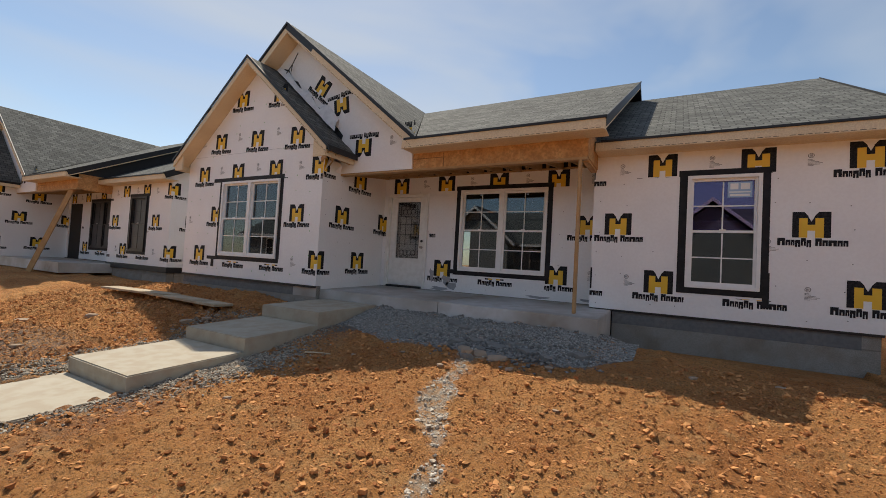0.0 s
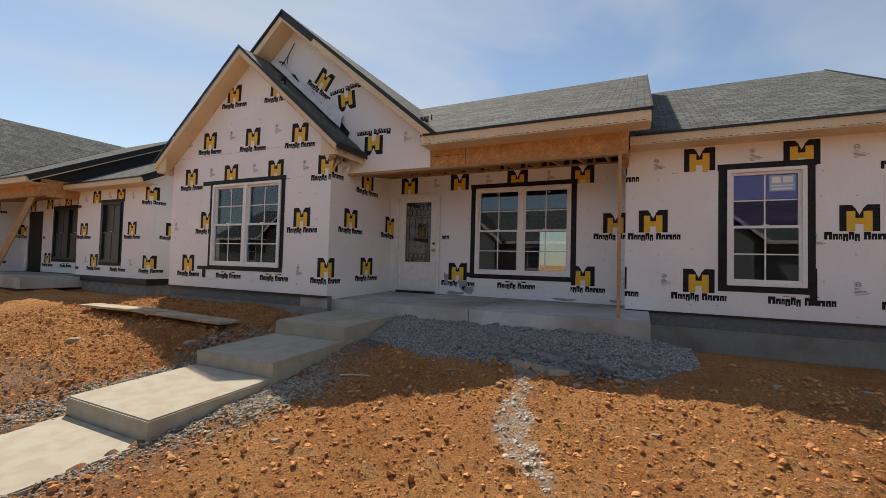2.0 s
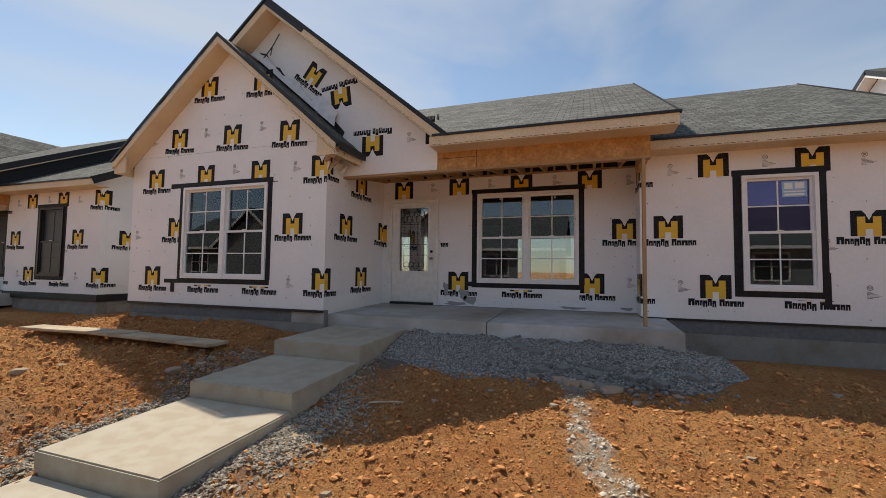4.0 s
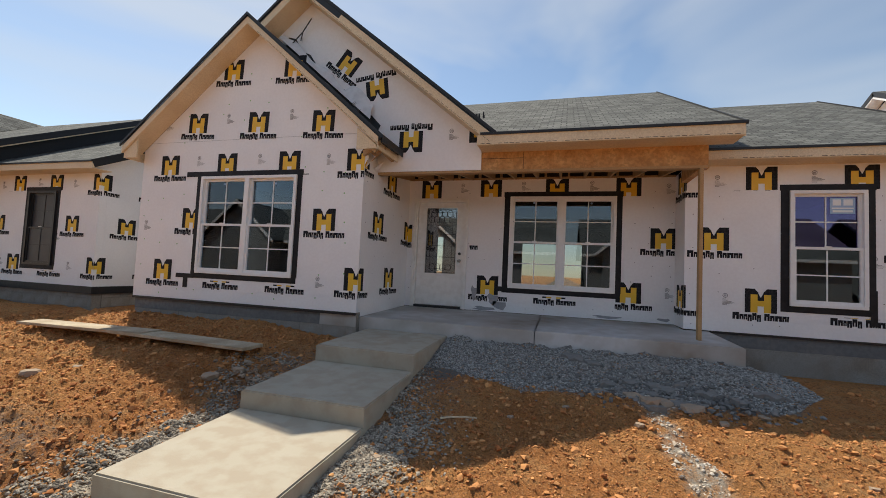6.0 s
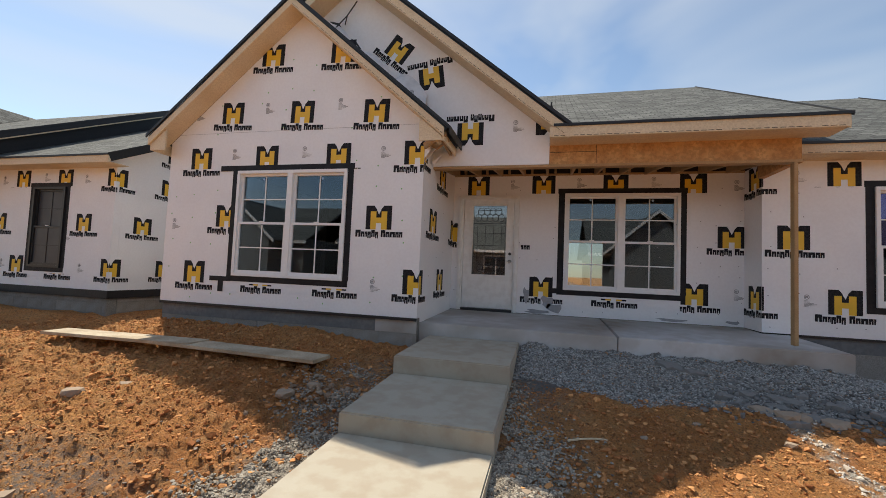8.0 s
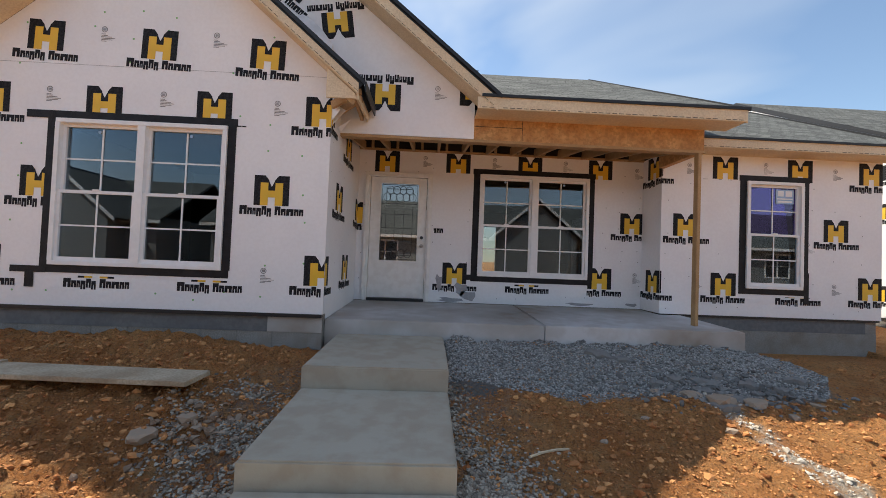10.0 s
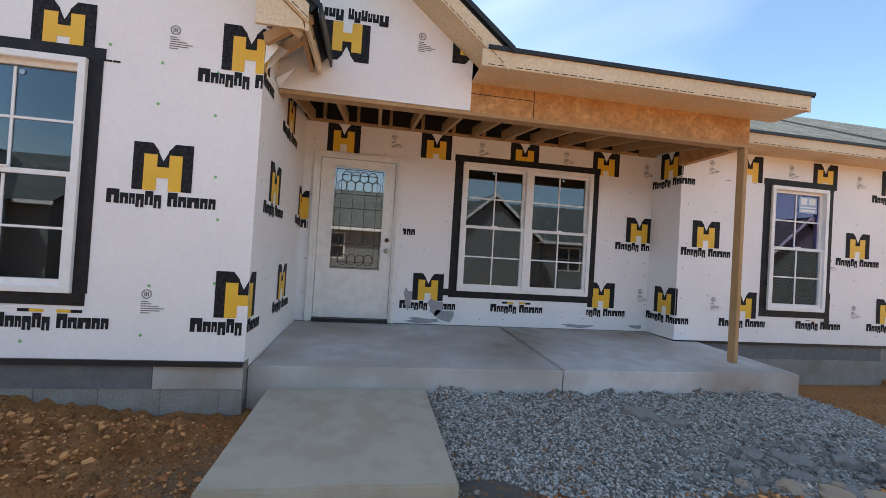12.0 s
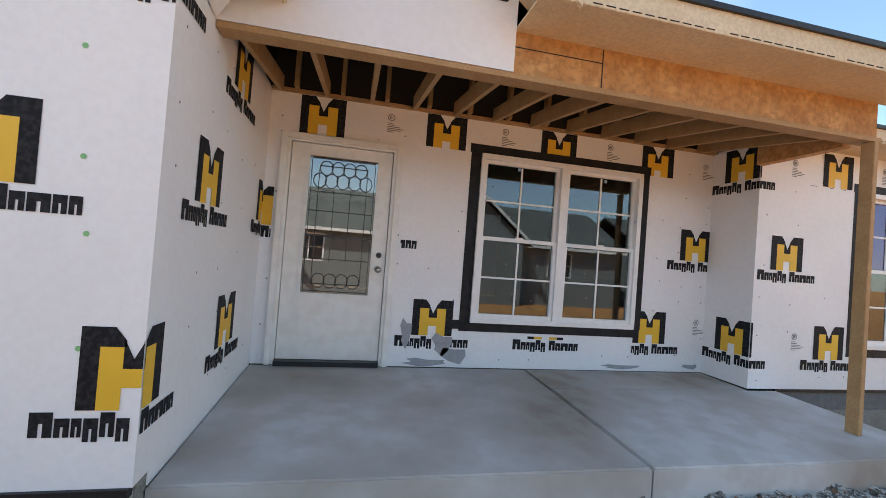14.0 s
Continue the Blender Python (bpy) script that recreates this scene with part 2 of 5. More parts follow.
def part(name, bm, mat, parent=None, label="", smooth=False, at=None):
    """One mesh object from bm (in survey units), under parent. at: its place, when bm is drawn round its own origin."""
    ob = new(name, mesh_of(name, bm, mat, smooth))
    ob.parent = parent
    if at is not None:
        ob.matrix_basis = at
    return tagged(ob, label)


def spot(x, y, z, rx=0, ry=0, rz=0):
    return pose(K * x, K * y, K * z, rx, ry, rz)


def thing(name, label, category, x, y, z, group=""):
    """An Empty at a thing's base. Its parts are drawn relative to it."""
    ob = new(name)
    ob.empty_display_size = 0.1
    ob.matrix_basis = spot(x, y, z)
    return tagged(ob, label, category, group)


def box(bm, x0, x1, y0, y1, z0, z1, bevel=0.0, mi=0):
    vs = [bm.verts.new((x, y, z)) for x in (x0, x1) for y in (y0, y1) for z in (z0, z1)]
    fs = [bm.faces.new([vs[i] for i in f]) for f in ((0, 1, 3, 2), (4, 6, 7, 5), (0, 4, 5, 1), (2, 3, 7, 6), (0, 2, 6, 4), (1, 5, 7, 3))]
    for f in fs:
        f.material_index = mi
    if bevel:
        es = list({e for f in fs for e in f.edges})
        bmesh.ops.bevel(bm, geom=es, offset=bevel, segments=2, affect="EDGES")
    return bm


def boxed(*a, **k):
    return box(bmesh.new(), *a, **k)


def prism(bm, pts, axis, a, b, mi=0):
    """An outline of 2D points pushed from a to b along an axis: "y": points are (x, z); "x": (y, z); "z": (x, y)."""
    put = {"y": lambda p, d: (p[0], d, p[1]), "x": lambda p, d: (d, p[0], p[1]), "z": lambda p, d: (p[0], p[1], d)}[axis]
    lo, hi = [bm.verts.new(put(p, a)) for p in pts], [bm.verts.new(put(p, b)) for p in pts]
    faces = [bm.faces.new(lo), bm.faces.new(hi[::-1])]
    for i in range(len(pts)):
        j = (i + 1) % len(pts)
        faces.append(bm.faces.new((lo[i], hi[i], hi[j], lo[j])))
    for f in faces:
        f.material_index = mi
    return bm


def beam(bm, a, b, w, h):
    """A straight timber from a to b, w wide (sideways) and h deep (upright)."""
    a, b = Vector(a), Vector(b)
    d = (b - a).normalized()
    s = d.cross(Vector((0, 0, 1)))
    s = s.normalized() if s.length > 1e-3 else Vector((1, 0, 0))
    u = s.cross(d)
    vs = [bm.verts.new(p + s * sx * w / 2 + u * sz * h / 2) for p in (a, b) for sx, sz in ((-1, -1), (1, -1), (1, 1), (-1, 1))]
    for f in ((0, 1, 2, 3), (4, 7, 6, 5), (0, 4, 5, 1), (1, 5, 6, 2), (2, 6, 7, 3), (3, 7, 4, 0)):
        bm.faces.new([vs[i] for i in f])
    return bm


def pierced(bm, a0, a1, z0, z1, d0, d1, holes, axis="y"):
    """A wall slab with rectangular openings (a, b, low, high), as one closed shell."""
    xs = sorted({a0, a1, *(v for h in holes for v in h[:2])})
    zs = sorted({z0, z1, *(v for h in holes for v in h[2:])})
    made = {}

    def vert(i, j, d):
        if (i, j, d) not in made:
            made[i, j, d] = bm.verts.new((xs[i], d, zs[j]) if axis == "y" else (d, xs[i], zs[j]))
        return made[i, j, d]

    def solid(i, j):
        if not (0 <= i < len(xs) - 1 and 0 <= j < len(zs) - 1):
            return False
        cx, cz = (xs[i] + xs[i + 1]) / 2, (zs[j] + zs[j + 1]) / 2
        return not any(h[0] < cx < h[1] and h[2] < cz < h[3] for h in holes)

    for i in range(len(xs) - 1):
        for j in range(len(zs) - 1):
            if not solid(i, j):
                continue
            for d in (d0, d1):
                bm.faces.new([vert(*q, d) for q in ((i, j), (i + 1, j), (i + 1, j + 1), (i, j + 1))])
            for (p, q), (ni, nj) in ((((i, j), (i + 1, j)), (i, j - 1)), (((i, j + 1), (i + 1, j + 1)), (i, j + 1)), (((i, j), (i, j + 1)), (i - 1, j)), (((i + 1, j), (i + 1, j + 1)), (i + 1, j))):
                if not solid(ni, nj):
                    bm.faces.new((vert(*p, d0), vert(*q, d0), vert(*q, d1), vert(*p, d1)))
    return bm


# ---- printed marks on the foam boards ----
def print_bm(rng):
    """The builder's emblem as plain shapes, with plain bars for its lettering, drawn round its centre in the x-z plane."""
    bm = bmesh.new()
    w, h = 0.41, 0.355

    def poly(pts, y, mi):
        vs = [bm.verts.new((px * w - w / 2, y, pz * h - h / 2)) for px, pz in pts]
        bm.faces.new(vs).material_index = mi

    dark = [[(0, 0), (0.18, 0), (0.18, 1), (0, 1)], [(0.82, 0), (1, 0), (1, 1), (0.82, 1)], [(0.18, 0.76), (0.42, 0.76), (0.42, 0.84), (0.31, 1), (0.18, 1)],
            [(0.58, 0.76), (0.82, 0.76), (0.82, 1), (0.69, 1), (0.58, 0.84)], [(0.40, 0.5), (0.60, 0.5), (0.60, 0.86), (0.5, 0.62), (0.40, 0.86)]]
    gold = [[(0.18, 0), (0.40, 0), (0.40, 0.76), (0.18, 0.76)], [(0.60, 0), (0.82, 0), (0.82, 0.76), (0.60, 0.76)], [(0.40, 0.27), (0.60, 0.27), (0.60, 0.5), (0.40, 0.5)]]
    for p in dark:
        poly(p, -0.003, 0)
    for p in gold:
        poly(p, -0.003, 1)
    # lettering: notched bars of each letter's width, taller first in each word
    x, z, cap = -0.365, -0.29, 0.105
    for word in ((0.085, 0.055, 0.038, 0.055, 0.055, 0.05), (0.068, 0.056, 0.085, 0.053, 0.05)):
        for i, lw in enumerate(word):
            hh = cap if i == 0 or (len(word) == 6 and i == 4) else cap * 0.76
            low = z - (0.02 if len(word) == 6 and i in (3, 5) else 0)
            p, q, m = x + lw * 0.41, x + lw * 0.59, low + (z + hh - low) * 0.55
            ring = ((x, low), (p, low), (p, m), (q, m), (q, low), (x + lw, low), (x + lw, z + hh), (x, z + hh))
            bm.faces.new([bm.verts.new((u, -0.003, v)) for u, v in ring]).material_index = 0
            x += lw + 0.006
        x += 0.036
    return bm


EMBLEM = mesh_of("printed_emblem", print_bm(None), (INK, YELLOW))


def small_print_bm():
    bm = bmesh.new()
    rings = [[bm.verts.new((q * math.cos(k * math.pi / 8), -0.003, 0.05 + q * math.sin(k * math.pi / 8))) for k in range(16)] for q in (0.035, 0.028)]
    for k in range(16):
        j = (k + 1) % 16
        bm.faces.new((rings[0][k], rings[0][j], rings[1][j], rings[1][k]))
    for q in (-0.012, 0.0, 0.012):
        box(bm, q - 0.003, q + 0.003, -0.003, -0.001, 0.035, 0.066)
    for i, wd in enumerate((0.05, 0.07, 0.12, 0.16, 0.13, 0.06)):
        zz = -0.005 - i * 0.017
        box(bm, -0.035, -0.035 + wd, -0.003, -0.001, zz - 0.003, zz + 0.003)
    return bm


SMALL_PRINT = mesh_of("small_print", small_print_bm(), GREY_INK)


def clipped_emblem(lo, hi, zlo=-9, zhi=9):
    """The emblem cut off at lo and hi (relative to its centre)."""
    bm = print_bm(None)
    for co, no in (((lo, 0, 0), (-1, 0, 0)), ((hi, 0, 0), (1, 0, 0)), ((0, 0, zlo), (0, 0, -1)), ((0, 0, zhi), (0, 0, 1))):
        bmesh.ops.bisect_plane(bm, geom=bm.verts[:] + bm.edges[:] + bm.faces[:], plane_co=co, plane_no=no, clear_outer=True)
    return mesh_of("printed_emblem", bm, (INK, YELLOW))


def emblems(wall, spots, y, a0, a1, side=0, ztop=9.0, tilt=0, holes=()):
    """Emblems on a wall: (along, z) centres, cut at the wall's ends and at openings. side: 0 faces -y, 90 faces +x, -90 faces -x."""
    for along, z in spots:
        lo, hi, zl, zh = a0 - along, a1 - along, -9, ztop - z
        if side == -90:
            lo, hi = along - a1, along - a0
        if lo > 0.4 or hi < -0.4:
            continue
        hidden = False
        for h0, h1, h2, h3 in holes:
            if h0 < along + 0.41 and h1 > along - 0.41 and h2 < z + 0.18 and h3 > z - 0.31:
                if h3 < z:
                    zl = max(zl, h3 - z)
                elif h2 > z - 0.1 and h0 <= along - 0.05 and h1 >= along + 0.05:
                    zh = min(zh, h2 - z - 0.12)
                elif h0 <= along - 0.41 and h1 >= along + 0.41:
                    hidden = True
                elif h1 < along + 0.41:
                    lo = max(lo, h1 - along)
                else:
                    hi = min(hi, h0 - along)
        if hidden or lo >= hi:
            continue
        cut = lo > -0.42 or hi < 0.42 or zh < 0.2 or zl > -0.3
        ob = new("printed_emblem", clipped_emblem(max(lo, -1), min(hi, 1), zlo=zl, zhi=zh) if cut else EMBLEM)
        ob.parent = wall
        ob.matrix_basis = spot(along, y, z, 0, tilt) if side == 0 else spot(y, along, z, 0, 0, side)


def small_prints(wall, spots, y, side=0):
    for along, z in spots:
        ob = new("small_print", SMALL_PRINT)
        ob.parent = wall
        ob.matrix_basis = spot(along, y, z) if side == 0 else spot(y, along, z, 0, 0, side)


def caps(name, wall, y, rects, step, mat, side=0, seed=1, r=0.011):
    """Fastener caps scattered on a wall, joined."""
    rng = random.Random(seed)
    bm = bmesh.new()
    for a0, a1, z0, z1, *hole in rects:
        a = a0 + 0.08
        while a < a1 - 0.02:
            z = z0 + 0.1
            while z < z1 - 0.05:
                p, q = a + rng.uniform(-0.05, 0.05), z + rng.uniform(-0.08, 0.08)
                if rng.random() < 0.75 and not (hole and hole[0] < p < hole[1] and hole[2] < q < hole[3]):
                    vs = []
                    for i in range(6):
                        u, v = p + r * math.cos(i * math.pi / 3), q + r * math.sin(i * math.pi / 3)
                        vs.append(bm.verts.new((u, y, v) if side == 0 else (y, u, v)))
                    bm.faces.new(vs)
                z += step
            a += step * 0.98
    ob = part(name, bm, mat, wall)
    return tagged(ob, kind="stuff")


# ---- roofs ----
def slope(name, pts, eave, up, at, parent, label="", thick=0.14, course=0.14, kind=""):
    """A roof slope with real shingle courses. at: the origin of (u, v); eave: unit way of u; up: unit way of v (up the slope);
    pts: the outline, a convex polygon in (u, v)."""
    eave, up = Vector(eave).normalized(), Vector(up).normalized()
    out = eave.cross(up)
    if out.z < 0:
        out = -out
    bm = bmesh.new()
    us, vs_ = [p[0] for p in pts], [p[1] for p in pts]

    def span(v):
        hits = []
        for i in range(len(pts)):
            (ua, va), (ub, vb) = pts[i], pts[(i + 1) % len(pts)]
            if va == vb:
                if abs(v - va) < 1e-6:
                    hits += [ua, ub]
            elif min(va, vb) - 1e-6 <= v <= max(va, vb) + 1e-6:
                hits.append(ua + (ub - ua) * (v - va) / (vb - va))
        return (min(hits), max(hits)) if hits else None

    v, last = min(vs_), None
    first = None
    while v < max(vs_) - 1e-4:
        w = min(v + course, max(vs_))
        a, b = span(v), span(w)
        if a and b and b[1] - b[0] > 1e-3:
            lo = [bm.verts.new((a[0], v, 0.008)), bm.verts.new((a[1], v, 0.008))]
            hi = [bm.verts.new((b[1], w, -0.004)), bm.verts.new((b[0], w, -0.004))]
            bm.faces.new(lo + hi)
            if last:
                bm.faces.new((last[1], last[0], lo[1], lo[0]))
            else:
                first = lo
            last = hi
        v = w
    # deck below, cut short of the shingles' edge
    deck_lo, deck_hi = [bm.verts.new((p[0], p[1], -thick)) for p in pts], [bm.verts.new((p[0], p[1], -0.004)) for p in pts]
    fs = [bm.faces.new(deck_lo)]
    for i in range(len(pts)):
        j = (i + 1) % len(pts)
        fs.append(bm.faces.new((deck_lo[i], deck_hi[i], deck_hi[j], deck_lo[j])))
    bmesh.ops.remove_doubles(bm, verts=bm.verts, dist=0.0125)
    fs = [f for f in fs if f.is_valid]
    for f in fs:
        f.material_index = 1
    me = bpy.data.meshes.new(name)
    bm.transform(Matrix.Diagonal((K, K, K, 1)))
    bm.to_mesh(me)
    bm.free()
    me.materials.append(SHINGLE)
    me.materials.append(TARP)
    ob = new(name, me)
    ob.parent = parent
    m = Matrix((eave, up, out)).transposed().to_4x4()
    ob.matrix_basis = Matrix.Translation(Vector(at) * K) @ m
    return tagged(ob, label, kind=kind)


# ---- windows and door ----
def sash(win, x0, x1, z0, z1, y, cols=2, rows=2, tinted=False, mat=None):
    """One sash: rails, muntins between the panes, and its glass."""
    bm = bmesh.new()
    t = 0.045
    box(bm, x0, x1, y - 0.03, y + 0.02, z0, z0 + t), box(bm, x0, x1, y - 0.03, y + 0.02, z1 - t * 0.8, z1)
    box(bm, x0, x0 + t * 0.8, y - 0.03, y + 0.02, z0 + t, z1 - t * 0.8), box(bm, x1 - t * 0.8, x1, y - 0.03, y + 0.02, z0 + t, z1 - t * 0.8)
    s = part("sash", bm, mat or WHITE, win)
    g = part("pane", boxed(x0 + 0.02, x1 - 0.02, y - 0.004, y, z0 + 0.02, z1 - 0.02), VIOLET_PANE if tinted else SCREEN if mat is BLACK else GLASS, win)
    g.visible_shadow = False
    bm = bmesh.new()
    for i in range(1, cols):
        c = x0 + (x1 - x0) * i / cols
        box(bm, c - 0.009, c + 0.009, y - 0.013, y - 0.0045, z0 + t, z1 - t)
    for i in range(1, rows):
        c = z0 + (z1 - z0) * i / rows
        box(bm, x0 + t * 0.8, x1 - t * 0.8, y - 0.014, y - 0.0045, c - 0.009, c + 0.009)
    part("muntins", bm, mat or WHITE, win)
    return s


def window(name, x0, x1, z0, z1, y, units, label, parent=None, frame_mat=None, tinted=False, tails=(), tape_w=0.12):
    """A double-hung window in a wall whose face is at y, with black flashing tape round it."""
    w = new(name)
    w.empty_display_size = 0.1
    w.matrix_basis = spot((x0 + x1) / 2, y, z0)
    w.parent = parent
    if parent is None:
        tagged(w, label, "window", kind="structure")
    else:
        tagged(w, label)
    cx, a, b, h = (x0 + x1) / 2, (x0 - x1) / 2, (x1 - x0) / 2, z1 - z0
    fm = frame_mat or WHITE
    f = 0.05
    bm = bmesh.new()
    box(bm, a, b, -0.035, 0.09, 0, f, 0.004), box(bm, a, b, -0.035, 0.09, h - f, h, 0.004)
    box(bm, a, a + f, -0.035, 0.09, f, h - f), box(bm, b - f, b, -0.035, 0.09, f, h - f)
    if units == 2:
        box(bm, -0.045, 0.045, -0.035, 0.09, f, h - f)
    part("window_frame", bm, fm, w)
    for u in range(units):
        s0 = a + f if u == 0 else 0.045
        s1 = b - f if u == units - 1 else -0.045
        sash(w, s0, s1, f, h / 2 + 0.02, 0.02, mat=frame_mat)
        sash(w, s0, s1, h / 2 - 0.02, h - f, 0.055, tinted=tinted, mat=frame_mat)
    bm = bmesh.new()
    box(bm, a - tape_w, b + tape_w * 0.9, -0.006, -0.0005, h, h + tape_w * 0.75)
    box(bm, a - tape_w * 0.9, b + tape_w * 0.7, -0.006, -0.0005, -tape_w * 0.75, 0)
    box(bm, a - tape_w * 0.9, a, -0.005, -0.0005, 0, h), box(bm, b, b + tape_w * 0.8, -0.005, -0.0005, 0, h)
    for t in tails:
        box(bm, t[0] - cx, t[1] - cx, -0.008, -0.006, t[2] - z0, t[3] - z0)
    part("flashing_tape", bm, TAPE, w, "black self-adhesive flashing tape")
    bm = bmesh.new()
    for u in range(units):
        c = (a + (b - a) * (u + 0.5) / units)
        box(bm, c - 0.04, c + 0.04, -0.02, 0.0, h / 2 + 0.02, h / 2 + 0.035)
    part("sash_lock", bm, WHITE, w)
    return w


# ---- blockwork ----
BLOCK_ME = None


def block_mesh():
    global BLOCK_ME
    if BLOCK_ME is None:
        bm = boxed(0.002, 0.414, 0, 0.1, 0.002, 0.208, bevel=0.004)
        BLOCK_ME = mesh_of("block", bm, BLOCK)
    return BLOCK_ME


def blockwork(name, a0, a1, y, z_top, z_bot, parent=None, side=0, label=""):
    """A footing wall of concrete blocks; its face at y (or x = y when side is 90 or -90)."""
    core = bmesh.new()
    if side == 0:
        box(core, a0, a1, y + 0.004, y + 0.2, z_bot - 0.4, z_top)
    elif side == 90:
        box(core, y - 0.2, y - 0.004, a0, a1, z_bot - 0.4, z_top)
    else:
        box(core, y + 0.004, y + 0.2, a0, a1, z_bot - 0.4, z_top)
    base = part(name, core, MORTAR, parent, label)
    if parent is None:
        tagged(base, label or "grey concrete block footing under the house", "foundation", kind="structure")
    pieces = []
    z, row = z_top - 0.21, 0
    while z > z_bot - 0.25:
        a = a0 - (0.208 if row % 2 else 0)
        while a < a1 - 0.05:
            lo, hi = max(a, a0), min(a + 0.416, a1)
            pieces.append((lo, hi, z, base, y, side))
            a += 0.416
        z -= 0.21
        row += 1
    return pieces


def lay_blocks(pieces):
    for lo, hi, z, base, y, side in pieces:
        ob = new("concrete_block", block_mesh())
        ob.parent = base
        s = (hi - lo) / 0.416
        m = spot(lo, y, z) if side == 0 else (spot(y, lo, z, 0, 0, 90) if side == 90 else spot(y, hi, z, 0, 0, -90))
        ob.matrix_basis = m @ Matrix.Diagonal((s, 1, 1, 1))


# ---- ground ----
def step01(v, a, b):
    t = np.clip((v - a) / (b - a), 0, 1)
    return t * t * (3 - 2 * t)


GRIDS = {}


def lattice(x, y, size, seed):
    """Smooth value noise."""
    if seed not in GRIDS:
        GRIDS[seed] = np.random.RandomState(seed).rand(256, 256)
    grid = GRIDS[seed]
    u, v = x / size, y / size
    i, j = np.floor(u).astype(int), np.floor(v).astype(int)
    fu, fv = u - i, v - j
    fu, fv = fu * fu * (3 - 2 * fu), fv * fv * (3 - 2 * fv)
    g = lambda a, b: grid[a % 256, b % 256]
    return g(i, j) * (1 - fu) * (1 - fv) + g(i + 1, j) * fu * (1 - fv) + g(i, j + 1) * (1 - fu) * fv + g(i + 1, j + 1) * fu * fv - 0.5


def base_height(x, y):
    x, y = np.asarray(x, float), np.asarray(y, float)
    h = np.interp(y, [-40, -6, 0, 2.6, 3.2, 3.8, 4.4, 5.0, 5.6, 6.4, 9, 30], [-1.2, -0.35, -0.12, 0.0, 0.06, 0.10, 0.20, 0.32, 0.40, 0.47, 0.5, 0.6])
    left = step01(-x, 4.6, 6.0)
    h = h + left * 0.12 * step01(y, 3.2, 5.0) * step01(7.0 - y, 0, 1.0)
    right = step01(x, 1.0, 3.0)
    h = h - right * 0.10 * step01(y, 5.2, 6.4)
    h = h - 0.10 * step01(-x, 9.0, 11.0) * step01(y, 3.0, 6.0)
    # gravel bank against the porch slab
    bank = step01(x, -3.4, -3.2) * step01(1.0 - x, 0, 0.8)
    h = h + bank * 0.13 * step01(y, 5.35, 6.3) + bank * 0.05 * step01(y, 6.3, 6.46) * (0.5 + lattice(x, y, 0.13, 15) + lattice(x, y, 0.05, 16))
    return h


def near_walk(x, y):
    """How close to the walk's flanks."""
    return step01(np.maximum(-4.55 - x, x + 3.28), 0.9, 0.1)


def lime_mask(x, y):
    xs = np.interp(y, [-2, 0.6, 2.2, 3.1, 4.0, 4.6, 5.4], [0.45, 0.3, 0.05, -0.05, -0.6, -0.72, -0.8])
    w = np.interp(y, [1, 3.1, 3.5, 3.9, 4.6, 5.3], [0.03, 0.04, 0.10, 0.17, 0.10, 0.28])
    return step01(w + 0.25 * lattice(x, y, 0.25, 9) - np.abs(x - xs), -0.05, 0.12) * (y < 5.6) * (y > 0.5)


def height(x, y):
    x, y = np.asarray(x, float), np.asarray(y, float)
    h = base_height(x, y)
    soft = 1 - 0.75 * step01(x, -3.4, -3.2) * step01(1.3 - x, 0, 0.5) * step01(y, 5.2, 5.5)
    rough = 0.10 * lattice(x, y, 1.1, 1) + 0.07 * lattice(x, y, 0.42, 2) + 0.055 * lattice(x, y, 0.17, 3) + 0.07 * np.abs(lattice(x, y, 0.09, 5)) * 2 + 0.075 * lattice(x, y, 0.055, 6)
    crumb = 0.6 + step01(-x, 4.6, 5.2) * 0.5
    return h + rough * soft * crumb * 0.8


def axis_lines(lo, hi, near0, near1, fine):
    pts = list(np.arange(near0, near1 + 1e-6, fine))
    s = fine
    a = near0
    while a > lo:
        s *= 1.25
        a -= s
        pts.append(a)
    s, a = fine, near1
    while a < hi:
        s *= 1.25
        a += s
        pts.append(a)
    return np.array(sorted(pts))


